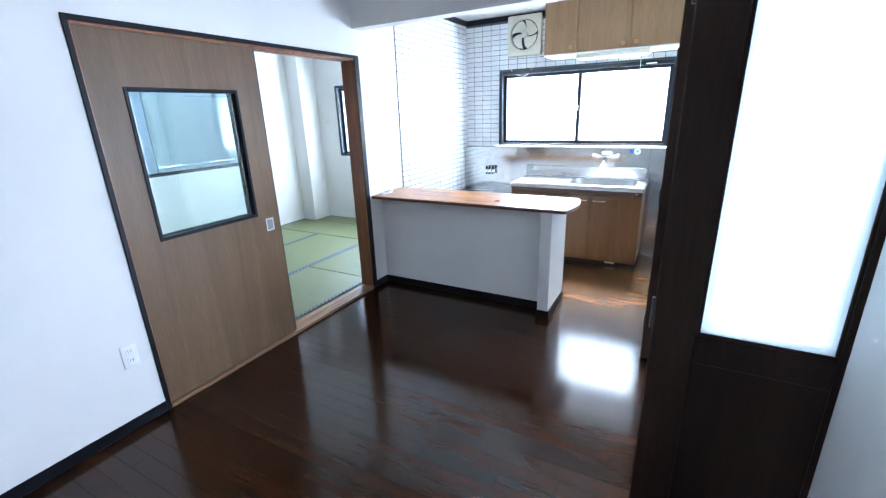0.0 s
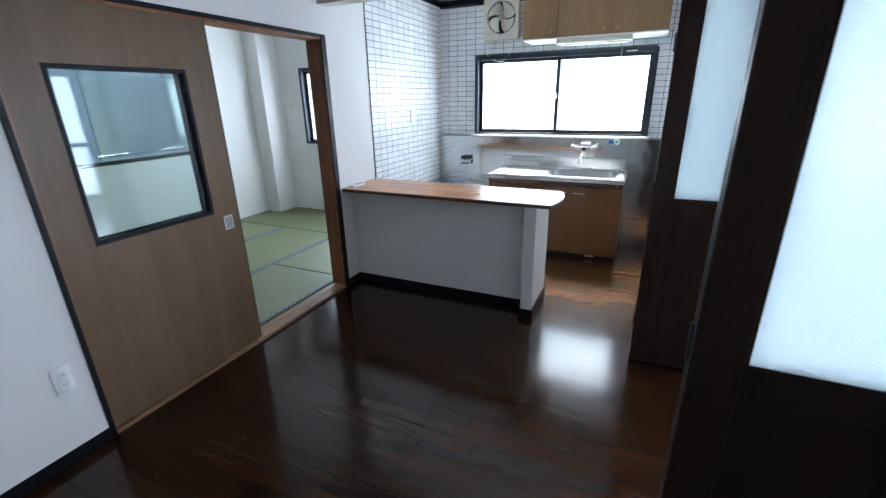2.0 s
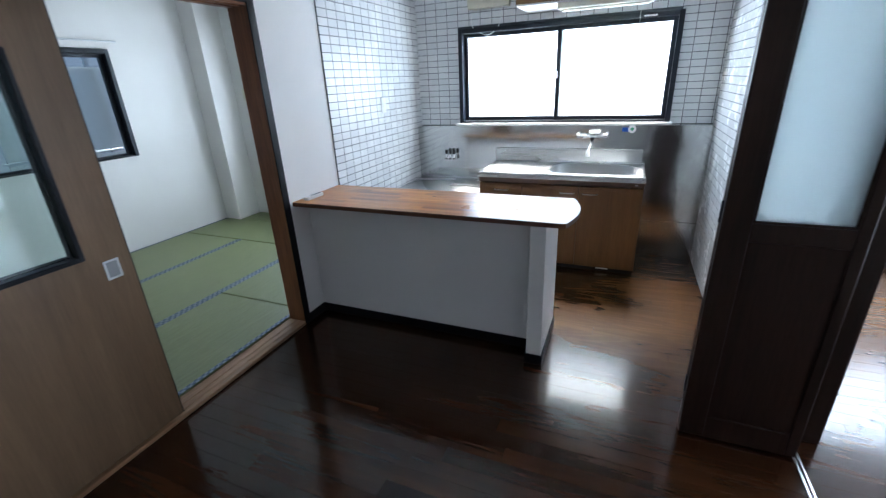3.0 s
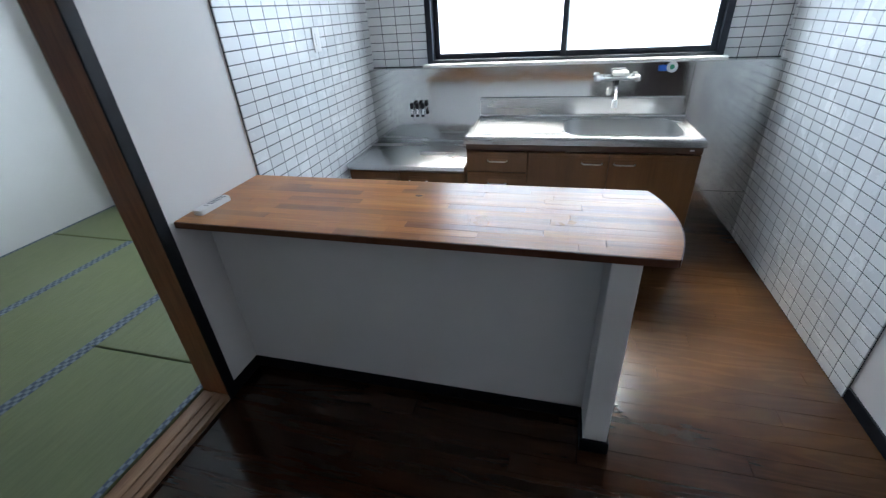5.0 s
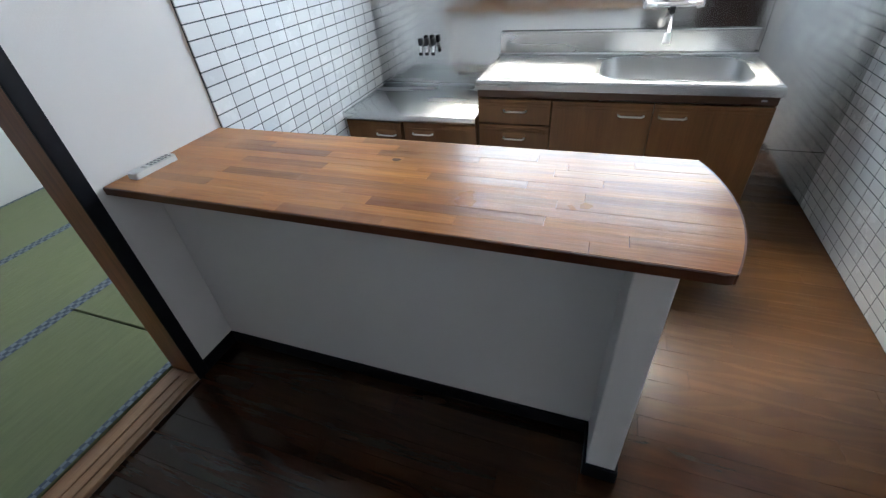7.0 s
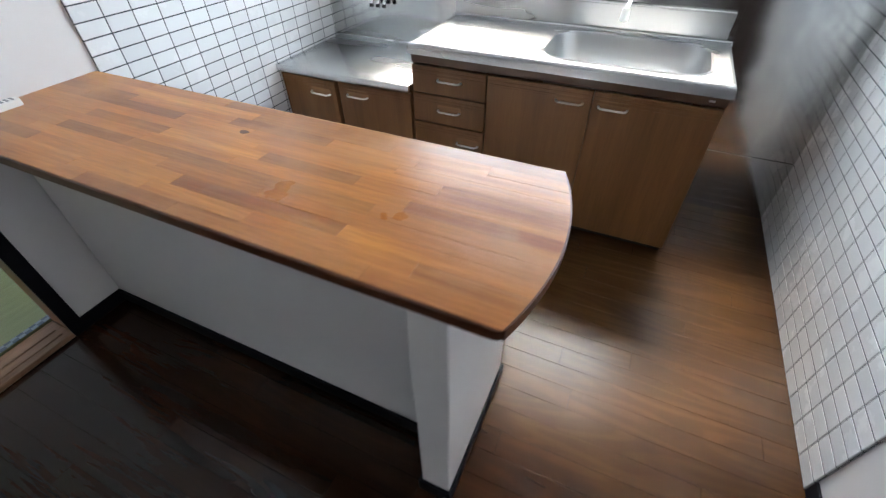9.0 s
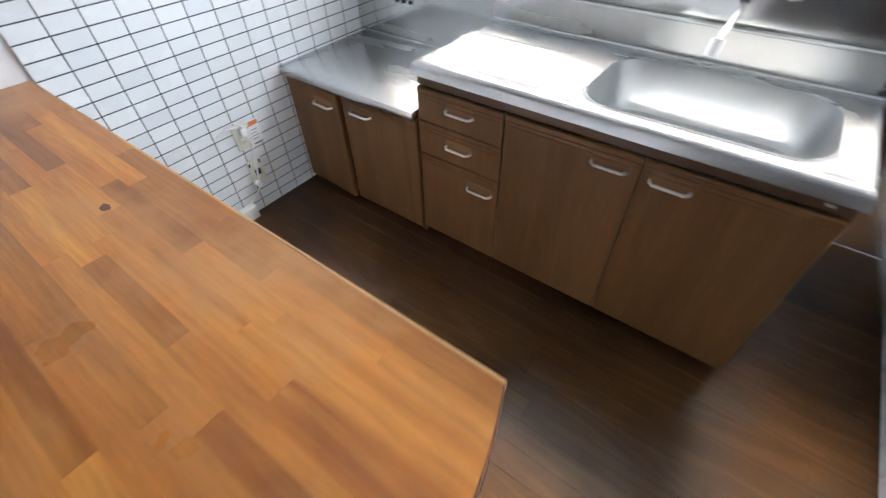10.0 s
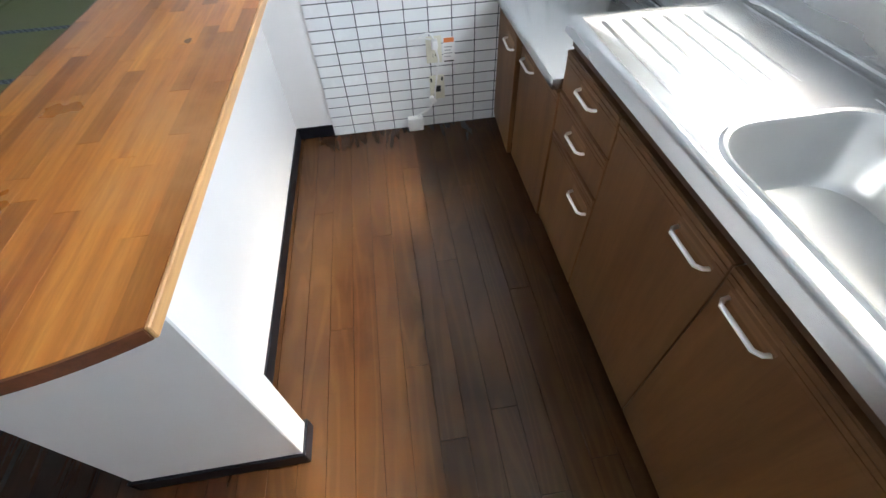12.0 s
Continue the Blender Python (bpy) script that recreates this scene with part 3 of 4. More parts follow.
for y0, y1, xx in ((2.74, 4.33, TX - 0.03), (4.29, 5.93, TX - 0.065)):
    s = 0.03
    sash = part("sash", boxes((xx, xx + 0.026, y0, y0 + s, 0.932, 1.83), (xx, xx + 0.026, y1 - s, y1, 0.932, 1.83), (xx, xx + 0.026, y0 + s, y1 - s, 1.80, 1.83), (xx, xx + 0.026, y0 + s, y1 - s, 0.932, 0.952), r=0.002), ALU, w4, "black aluminium sash")
    g = part("pane", B(xx + 0.01, xx + 0.015, y0 + s - 0.003, y1 - s + 0.003, 0.950, 1.803), GLASS, sash, "clear glass pane")
    g.visible_shadow = False
rail = bmesh.new()
rod(rail, (TX + 0.05, 4.15, 1.93), (TX + 0.05, 6.03, 1.93), 0.008)
for yy in (4.2, 5.1, 6.0):
    rod(rail, (TX + 0.05, yy, 1.93), (TX, yy, 1.93), 0.006)
part("curtain_rail", rail, SILVER, w4, "silver curtain rail")

# outside the tatami-room window
scr = thing("privacy_screen", "pale blue-green privacy screen of two sheets on silver posts", "screen", (-5.05, 6.0, -3.2))
for yy in (5.30, 6.20, 7.1):
    part("post", B(-5.12, -5.08, yy - 0.02, yy + 0.02, -3.2, 1.90, r=0.003), SILVER, scr, "silver post")
for z0, z1 in ((-0.1, 0.905), (0.955, 1.76)):
    part("sheet", B(-5.06, -5.052, 5.265, 7.18, z0, z1), SCREEN, scr, "pale translucent sheet")
part("rail", B(-5.08, -5.065, 5.235, 7.18, 0.918, 0.942, r=0.002), SILVER, scr, "silver rail")
nb = thing("apartment_building", "pale rendered apartment building with balconies and windows", "building", (-9.0, 7.0, -3.2))
part("wall", B(-14, -9.0, 1.0, 16.0, -3.2, 2.3), STUCCO, nb)
for k in range(4):
    for j in range(2):
        y0, z0 = 2.2 + 3.0 * k, -2.2 + 2.7 * j
        wd = part("window", boxes((-9.0, -8.96, y0, y0 + 0.06, z0, z0 + 1.5), (-9.0, -8.96, y0 + 1.54, y0 + 1.6, z0, z0 + 1.5), (-9.0, -8.96, y0 + 0.06, y0 + 1.54, z0 + 1.44, z0 + 1.5), (-9.0, -8.96, y0 + 0.06, y0 + 1.54, z0, z0 + 0.06)), SILVER, nb)
        part("pane", B(-8.998, -8.985, y0 + 0.06, y0 + 1.54, z0 + 0.06, z0 + 1.44), GREY, wd)
for j in range(2):
    z0 = -2.6 + 2.7 * j
    bal = part("balcony", B(-9.0, -8.2, 1.5, 14.5, z0 - 0.15, z0), CONCRETE, nb, "concrete balcony slab")
    part("parapet", B(-8.28, -8.2, 1.5, 14.5, z0, z0 + 0.95), STUCCO, bal)


# ---- sliding door between dining room and tatami room ----
frm = thing("door_frame", "sliding-door frame of reddish wood with black casing", "door frame", (WX - 0.06, 4.22, 0), kind="structure")
part("casing", boxes((WX, WX + 0.008, 3.296, 3.318, 0, 1.905), (WX, WX + 0.009, 5.101, 5.149, 0, 1.905), (WX, WX + 0.008, 3.318, 5.101, 1.882, 1.905), r=0.0015), BLACK_TRIM, frm, "black casing strip")
part("jamb", B(WX - 0.135, WX - 0.0, 5.108, 5.1385, 0.0, 1.893, r=0.002), JAMB_WOOD, frm, "reddish wooden jamb")
part("jamb", B(WX - 0.135, WX - 0.0, 3.3015, 3.325, 0.0, 1.893, r=0.002), JAMB_WOOD, frm, "reddish wooden jamb")
part("head", boxes((WX - 0.135, WX, 3.325, 5.108, 1.880, 1.893), (WX - 0.012, WX, 3.325, 5.108, 1.870, 1.880), (WX - 0.060, WX - 0.046, 3.325, 5.108, 1.870, 1.880), (WX - 0.135, WX - 0.095, 3.325, 5.108, 1.870, 1.880), r=0.001), JAMB_WOOD, frm, "grooved wooden head")
part("sill", boxes((WX - 0.135, WX + 0.004, 3.325, 5.108, 0.0, 0.022), r=0.003), SILL_WOOD, frm, "pale wooden sill with tracks")
for xx in (WX - 0.030, WX - 0.072):
    part("track", B(xx - 0.003, xx + 0.003, 3.33, 5.08, 0.022, 0.0255), SILL_WOOD, frm)


def door_leaf(x0, x1, label):
    y0, y1, z0, z1 = 3.328, 4.215, 0.026, 1.874
    g0, g1, h0, h1 = 3.47, 4.06, 0.893, 1.633
    leaf = thing("sliding_door", label, "door", ((x0 + x1) / 2, (y0 + y1) / 2, z0), "leaves of the sliding door")
    part("panel", boxes((x0, x1, y0, g0, z0, z1), (x0, x1, g1, y1, z0, z1), (x0, x1, g0, g1, z0, h0), (x0, x1, g0, g1, h1, z1)), DOOR_WOOD, leaf, "brown veneer panel", smooth=False)
    part("edge_strip", B(x0 - 0.0005, x1 + 0.0005, y1, y1 + 0.004, z0, z1), BLACK_TRIM, leaf, "dark edge strip")
    f = 0.018
    fr = part("glass_frame", boxes((x0 - 0.002, x1 + 0.004, g0, g0 + f, h0, h1), (x0 - 0.002, x1 + 0.004, g1 - f, g1, h0, h1), (x0 - 0.002, x1 + 0.004, g0 + f, g1 - f, h1 - f, h1), (x0 - 0.002, x1 + 0.004, g0 + f, g1 - f, h0, h0 + f), r=0.0015), BLACK_TRIM, leaf, "black glazing frame")
    g = part("pane", B((x0 + x1) / 2 - 0.002, (x0 + x1) / 2 + 0.002, g0 + f - 0.003, g1 - f + 0.003, h0 + f - 0.003, h1 - f + 0.003), GLASS, fr, "clear glass pane")
    g.visible_shadow = False
    pull = part("door_pull", boxes((x1, x1 + 0.003, 4.110, 4.118, 0.785, 0.865), (x1, x1 + 0.003, 4.160, 4.168, 0.785, 0.865), (x1, x1 + 0.003, 4.118, 4.160, 0.857, 0.865), (x1, x1 + 0.003, 4.118, 4.160, 0.785, 0.793), r=0.0008), SILVER, leaf, "square silver pull")
    part("cup", B(x1 + 0.0004, x1 + 0.001, 4.118, 4.160, 0.793, 0.857), GREY, pull, "recessed cup")
    return leaf


door_leaf(WX - 0.044, WX - 0.015, "half-open brown veneer sliding door with a black-framed pane")
door_leaf(WX - 0.088, WX - 0.061, "second brown sliding door slid behind the first")


# ---- tatami ----
def tatami(x0, x1, y0, y1, along_y):
    mat = thing("tatami_mat", "green straw tatami mat with blue patterned cloth borders", "tatami mat", ((x0 + x1) / 2, (y0 + y1) / 2, 0.0), "mats on the tatami floor")
    e, bw = 0.0015, 0.030
    part("straw", B(x0 + e, x1 - e, y0 + 0.004, y1 - 0.004, 0.0, 0.030, r=0.004), STRAW, mat)
    for k in (0, 1):
        if along_y:
            q = (x0 + e, x0 + bw) if k == 0 else (x1 - bw, x1 - e)
            part("border", B(q[0], q[1], y0 + 0.002, y1 - 0.002, 0.0295, 0.0318, r=0.0006), CLOTH, mat, "blue checked cloth border")
        else:
            q = (y0 + e, y0 + bw) if k == 0 else (y1 - bw, y1 - e)
            part("border", B(x0 + 0.002, x1 - 0.002, q[0], q[1], 0.0295, 0.0318, r=0.0006), CLOTH, mat, "blue checked cloth border")


for x0, x1, cuts in ((-2.69, -1.896, (1.95, 3.59, 5.23, 7.07)), (-3.51, -2.69, (1.51, 2.93, 4.57, 6.215)), (-4.32, -3.51, (1.51, 2.93, 4.57, 6.215))):
    for y0, y1 in zip(cuts, cuts[1:]):
        tatami(x0, x1, y0, y1, True)
tatami(-4.32, -2.69, 6.219, 6.775, True)
part("straw_filler", B(-4.09, -2.70, 6.777, 7.08, 0.0, 0.030, r=0.002), STRAW, None, "green straw floor strip by the wall", True)
tagged(bpy.data.objects["straw_filler"], category="tatami mat", kind="structure")


def plate_switch(name, label, category, m, w=0.07, h=0.118, sockets=0, mat=WHITE):
    """A wall plate that lies in the local x-z plane and faces -y."""
    t = thing(name, label, category)
    t.matrix_basis = m
    p = new("plate", mesh_of(turned(B(-w / 2, w / 2, -0.006, 0, -h / 2, h / 2, r=0.0022, seg=2), Matrix()), mat, True))
    p.parent = t
    for k in range(max(1, sockets)):
        zc = 0 if sockets < 2 else (-0.024 + 0.048 * k)
        hh = 0.038 if sockets else 0.06
        q = new("socket" if sockets else "rocker", mesh_of(B(-0.016, 0.016, -0.0085, -0.006, zc - hh / 2, zc + hh / 2, r=0.001), mat, True))
        q.parent = p
        if sockets:
            sl = bmesh.new()
            for sx in (-0.007, 0.005):
                box(sl, sx, sx + 0.002, -0.0089, -0.0084, zc - 0.006, zc + 0.008)
            q2 = new("slots", mesh_of(sl, BLACK))
            q2.parent = p
    return t


WALL_W = lambda y, z, off=0.0: Matrix.Translation((WX + off, y, z)) @ Matrix.Rotation(radians(90), 4, "Z")
plate_switch("wall_socket", "white double wall socket beside the door frame", "wall socket", WALL_W(3.20, 0.39), sockets=2)
plate_switch("light_switch", "white light switch on the tiled wall", "light switch", WALL_W(6.364, 1.31, 0.012))
plate_switch("light_switch", "cream light switch on the tatami-room wall", "light switch", pose(-3.947, TY, 1.43), mat=CREAM)


# ---- folding doors ----
def fold_leaf(parent, x0, x1, y0, y1):
    zb, zt = 0.012, 1.955
    gl, gr, gb = x0 + 0.092, x1 - 0.038, 0.969
    st = boxes((x0, gl, y0, y1, zb, zt), (gr, x1, y0, y1, zb, zt), r=0.003)
    leaf = part("leaf", st, FOLD_WOOD, parent, "dark stained stiles")
    part("rail", boxes((gl, gr, y0 + 0.001, y1 - 0.001, 0.90, gb), r=0.002), FOLD_WOOD, leaf, "dark middle rail")
    part("rail", boxes((gl, gr, y0 + 0.001, y1 - 0.001, 1.88, zt), r=0.002), FOLD_WOOD, leaf, "dark top rail")
    part("rail", boxes((gl, gr, y0 + 0.001, y1 - 0.001, zb, 0.12), r=0.002), FOLD_WOOD, leaf, "dark bottom rail")
    part("panel", boxes((gl, gr, y0 + 0.008, y1 - 0.008, 0.12, 0.90)), FOLD_WOOD, leaf, "sunk dark panel", smooth=False)
    ym = (y0 + y1) / 2
    part("pane", B(gl - 0.003, gr + 0.003, ym - 0.002, ym + 0.002, gb - 0.003, 1.883), FROST, leaf, "pebbled glass pane")
    part("bead", boxes((gl, gr, y0 + 0.004, y1 - 0.004, gb, gb + 0.008), (gl, gl + 0.007, y0 + 0.004, y1 - 0.004, gb + 0.008, 1.88), (gr - 0.007, gr, y0 + 0.004, y1 - 0.004, gb + 0.008, 1.88), r=0.001), FOLD_WOOD, leaf, "glazing bead")


for x0, x1, ys in ((0.479, 0.859, (3.378, 3.400, 3.404, 3.426)), (0.425, 0.840, (4.894, 4.919, 4.924, 4.949))):
    fd = thing("folding_door", "folded dark wooden door pair with pebbled glass", "door", (0.64, (ys[0] + ys[3]) / 2, 0.0), "folding doors of the side room")
    fold_leaf(fd, x0, x1, ys[0], ys[1])
    fold_leaf(fd, x0, x1, ys[2], ys[3])
    hg = bmesh.new()
    for zz in (0.25, 1.0, 1.7):
        rod(hg, (x0 - 0.002, (ys[1] + ys[2]) / 2, zz - 0.04), (x0 - 0.002, (ys[1] + ys[2]) / 2, zz + 0.04), 0.005)
    part("hinge", hg, ALU, fd, "slim dark hinges")
structure("jamb_east", boxes((RX + 0.002, 0.955, 3.345, 3.368, 0, 1.968), (RX - 0.10, 0.955, 5.018, 5.0495, 0, 1.968), (RX + 0.002, 0.955, 3.368, 5.018, 1.957, 1.9695), r=0.002), FOLD_WOOD, "dark wooden frame of the folding doors", "door frame")
structure("floor_track", boxes((0.838, 0.862, S, 3.345, -0.02, -0.001), (0.838, 0.862, 5.05, 7.0, -0.02, -0.001), (0.838, 0.846, 3.345, 5.05, -0.02, 0.003), (0.854, 0.862, 3.345, 5.05, -0.02, 0.003)), SILVER, "silver floor track of the folding doors", "track")
structure("track_slot", B(0.846, 0.854, 3.345, 5.05, -0.02, -0.004), BLACK, "dark slot in the floor track", "track")


# ---- counter ----
cw = thing("counter_wall", "low white papered counter wall with black baseboard", "counter", (-1.0, 5.4, 0))
part("long_panel", B(WX + 0.001, -0.303, 5.315, 5.482, 0, 0.796), PAPER, cw, smooth=False)
part("end_panel", B(-0.303, -0.222, 5.178, 5.612, 0, 0.796, r=0.003), PAPER, cw)
part("baseboard", boxes((WX + 0.009, -0.304, 5.307, 5.315, 0, H), (-0.311, -0.303, 5.178, 5.307, 0, H), (-0.311, -0.214, 5.170, 5.178, 0, H), (-0.222, -0.214, 5.178, 5.612, 0, H),
                        (-0.311, -0.214, 5.612, 5.620, 0, H), (-0.311, -0.303, 5.49, 5.612, 0, H), (WX + 0.009, -0.3115, 5.482, 5.490, 0, H), r=0.0015), BLACK_TRIM, cw, "black baseboard")

ct = thing("countertop", "oiled laminated-wood countertop with a bowed end", "countertop", (-1.0, 5.41, 0.79))
END = lambda y: -0.097 - 0.85 * (y - 5.40) ** 2
random.seed(11)
rows_n = 12
y_lo, y_hi = 5.182, 5.650
dy = (y_hi - y_lo) / rows_n
for r_i in range(rows_n):
    ya, yb = y_lo + r_i * dy, y_lo + (r_i + 1) * dy
    x = WX + 0.001
    stop = min(END(ya), END(yb))
    first = True
    while x < stop - 0.01:
        ln = random.uniform(0.10, 0.42) if first else random.uniform(0.24, 0.52)
        first = False
        x2 = x + ln
        if x2 > stop - 0.14:
            out = [(x, ya)] + [(END(ya + dy * k / 4), ya + dy * k / 4) for k in range(5)] + [(x, yb)]
            x2 = stop
        else:
            out = [(x, ya), (x2 - 0.0007, ya), (x2 - 0.0007, yb), (x, yb)]
        bm = prism(out, 0.799, 0.8198 + random.uniform(-0.0001, 0.0001))
        tilt = random.uniform(-0.012, 0.012)
        for v in bm.verts:
            if v.co.z > 0.81:
                v.co.z += tilt * (v.co.y - (ya + yb) / 2)
        part("stave", bm, STAVE, ct, smooth=False)
        x = x2
# front and bowed end get a darker wood tone than the back edge
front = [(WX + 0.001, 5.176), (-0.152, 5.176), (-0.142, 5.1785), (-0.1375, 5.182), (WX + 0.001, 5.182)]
part("front_edge", prism(front, 0.796, 0.8195, 0.0015), EDGE_WOOD, ct, "dark front edge")
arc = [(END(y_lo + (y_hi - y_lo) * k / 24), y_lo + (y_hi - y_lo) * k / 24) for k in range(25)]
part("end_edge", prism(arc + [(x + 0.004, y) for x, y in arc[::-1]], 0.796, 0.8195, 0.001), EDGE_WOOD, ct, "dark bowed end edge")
part("back_edge", B(WX + 0.001, END(y_hi) + 0.003, 5.650, 5.657, 0.796, 0.8196, r=0.002), PALE_EDGE, ct, "worn pale back edge")
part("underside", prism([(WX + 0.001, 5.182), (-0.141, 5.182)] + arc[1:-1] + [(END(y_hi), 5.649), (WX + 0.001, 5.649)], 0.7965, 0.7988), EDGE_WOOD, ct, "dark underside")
knot = prism([(-0.955 + 0.014 * math.cos(a) * (1 + 0.2 * math.sin(3 * a)), 5.512 + 0.009 * math.sin(a)) for a in [k * math.pi / 7 for k in range(14)]], 0.8195, 0.8204)
part("knot", knot, EDGE_WOOD, ct, "small dark filled knot")

rc = thing("remote_control", "white remote control with dark buttons on the countertop", "remote control", (-1.703, 5.312, 0.82))
RCM = Matrix.Translation((-1.703, 5.312, 0.8205)) @ Matrix.Rotation(radians(-2), 4, "Z")
part("body", turned(prism(rounded(0, 0, 0.042, 0.150, 0.009), 0.0, 0.018, 0.003), RCM), WHITE, rc)
for i in range(6):
    for j in range(2):
        part("button", turned(B(-0.013 + 0.015 * j, -0.003 + 0.015 * j, -0.012 + 0.0135 * i, -0.004 + 0.0135 * i, 0.0175, 0.0195, r=0.0008), RCM), GREY, rc)
part("button", turned(B(-0.011, 0.011, -0.032, -0.024, 0.0175, 0.0195, r=0.0008), RCM), BUTTON, rc, "wide pale button")


# ---- sink unit ----
def handle(parent, xa, xb, z, y):
    part("finger_recess", turned(prism(rounded(0, 0, xb - xa + 0.012, 0.034, 0.016), 0, 0.0012), Matrix.Translation(((xa + xb) / 2, y, z + 0.011)) @ Matrix.Rotation(radians(90), 4, "X")), RECESS, parent, "pale finger recess")
    pts = [(xa, y, z), (xa + 0.002, y - 0.012, z), (xa + 0.012, y - 0.022, z), (xb - 0.012, y - 0.022, z), (xb - 0.002, y - 0.012, z), (xb, y, z)]
    part("handle", tube(pts, 0.0046), HANDLE, parent, "chrome bar handle")


def front(parent, name, x0, x1, z0, z1, hx0, hx1, hz, turn=0.0):
    """A cabinet front with a moulded top edge and a bar handle."""
    y0, y1 = 6.478, 6.497
    f = part(name, B(x0, x1, y0, y1, z0, z1, r=0.002), CABINET, parent)
    part("top_moulding", boxes((x0 + 0.001, x1 - 0.001, y0 - 0.0035, y0, z1 - 0.013, z1 - 0.001), (x0 + 0.001, x1 - 0.001, y0 - 0.0025, y0, z1 - 0.027, z1 - 0.017), (x0 + 0.001, x1 - 0.001, y0 - 0.0015, y0, z1 - 0.041, z1 - 0.031), r=0.001), CABINET, f, "moulded top edge")
    handle(f, hx0, hx1, hz, y0)
    if turn:
        m = Matrix.Translation((x0, y1, 0)) @ Matrix.Rotation(radians(turn), 4, "Z") @ Matrix.Translation((-x0, -y1, 0))
        f.matrix_basis = m
    return f


su = thing("sink_cabinet", "brown veneer sink cabinet with drawers and two doors", "cabinet", (-0.37, 6.74, 0))
part("body", boxes((-0.982, -0.962, 6.5, 6.96, 0.06, 0.735), (0.224, 0.244, 6.5, 6.96, 0.06, 0.735), (-0.962, 0.224, 6.5, 6.96, 0.06, 0.08), (-0.962, 0.224, 6.94, 6.96, 0.08, 0.735), (-0.962, 0.224, 6.4995, 6.52, 0.08, 0.60)), CABINET, su, smooth=False)
part("face_rail", B(-0.984, 0.246, 6.488, 6.5, 0.697, 0.737, r=0.002), DARK_RAIL, su, "brown rail under the steel")
part("kickboard", B(-0.975, 0.238, 6.53, 6.55, 0.0, 0.06), BLACK_TRIM, su, "black recessed kickboard")
part("kick_label", B(-0.03, 0.06, 6.5285, 6.5302, 0.02, 0.035), SILVER, su, "small silver plate")
part("badge", B(0.185, 0.205, 6.4865, 6.4882, 0.712, 0.719), SILVER, su, "small silver badge")
front(su, "drawer", -0.978, -0.631, 0.573, 0.692, -0.852, -0.744, 0.640)
front(su, "drawer", -0.978, -0.631, 0.437, 0.569, -0.852, -0.748, 0.504)
front(su, "drawer", -0.978, -0.631, 0.052, 0.433, -0.757, -0.654, 0.361)
front(su, "door", -0.626, -0.1985, 0.052, 0.692, -0.336, -0.231, 0.639)
front(su, "door", -0.1965, 0.242, 0.052, 0.692, -0.171, -0.065, 0.638)

# steel sink top with a pressed basin
st = thing("sink", "brushed steel sink top with drainboard and deep basin", "sink", (-0.37, 6.72, 0.735))
X0, X1, Y0, Y1, ZT = -0.988, 0.250, 6.466, 6.945, 0.780
cx, cy, bw, bh = -0.136, 6.714, 0.612, 0.380
N = 14
basin = [rounded(cx, cy, bw - 2 * d, bh - 2 * d, rr, N) for d, rr in ((-0.014, 0.120), (-0.008, 0.115), (0.0, 0.11), (0.004, 0.108), (0.014, 0.10), (0.030, 0.09), (0.055, 0.075))]
depths = (ZT - 0.003, ZT + 0.002, ZT - 0.001, ZT - 0.008, ZT - 0.135, ZT - 0.158, ZT - 0.165)


def to_rect(p, x0, x1, y0, y1):
    dx, dy_ = p[0] - cx, p[1] - cy
    k = min([(x1 - cx) / dx if dx > 1e-6 else 1e9, (x0 - cx) / dx if dx < -1e-6 else 1e9, (y1 - cy) / dy_ if dy_ > 1e-6 else 1e9, (y0 - cy) / dy_ if dy_ < -1e-6 else 1e9])
    return (cx + dx * k, cy + dy_ * k)


def deck_ring(inset):
    """The deck's outline, with the nearest ring points moved into its corners."""
    r = (X0 + inset, X1 - inset, Y0 + inset, Y1 - inset)
    pts = [to_rect(p, *r) for p in basin[0]]
    for c in ((r[0], r[2]), (r[1], r[2]), (r[1], r[3]), (r[0], r[3])):
        i = min(range(len(pts)), key=lambda q: math.atan2(abs((pts[q][0] - cx) * (c[1] - cy) - (pts[q][1] - cy) * (c[0] - cx)), (pts[q][0] - cx) * (c[0] - cx) + (pts[q][1] - cy) * (c[1] - cy)))
        pts[i] = c
    return pts


rings = [(deck_ring(-0.004), 0.738), (deck_ring(0.0), ZT - 0.016), (deck_ring(0.0025), ZT - 0.007), (deck_ring(0.008), ZT - 0.001), (deck_ring(0.015), ZT + 0.001),
         (deck_ring(0.024), ZT + 0.001), (deck_ring(0.030), ZT - 0.003)] + list(zip(basin, depths))
bm = bmesh.new()
vr = [[bm.verts.new((x, y, z)) for x, y in pts] for pts, z in rings]
for a, b in zip(vr, vr[1:]):
    for k in range(len(a)):
        bm.faces.new((a[k], a[(k + 1) % len(a)], b[(k + 1) % len(a)], b[k])).material_index = 1 if b in vr[10:] else 0
bm.faces.new(vr[-1]).material_index = 1
bmesh.ops.remove_doubles(bm, verts=bm.verts, dist=0.0002)
deck = part("deck", bm, STEEL_TOP, st, "pressed steel deck and basin")
deck.data.materials.append(STEEL_BASIN)
for k in range(6):
    yy = 6.535 + 0.055 * k
    part("drain_rib", B(-0.93, -0.56, yy - 0.006, yy + 0.006, ZT - 0.006, ZT - 0.0017, r=0.001), STEEL_TOP, st, "pressed rib")
dr = bmesh.new()
rod(dr, (cx + 0.16, cy + 0.03, ZT - 0.170), (cx + 0.16, cy + 0.03, ZT - 0.161), 0.055, 0.050, 24)
rod(dr, (cx + 0.16, cy + 0.03, ZT - 0.161), (cx + 0.16, cy + 0.03, ZT - 0.157), 0.040, 0.036, 24)
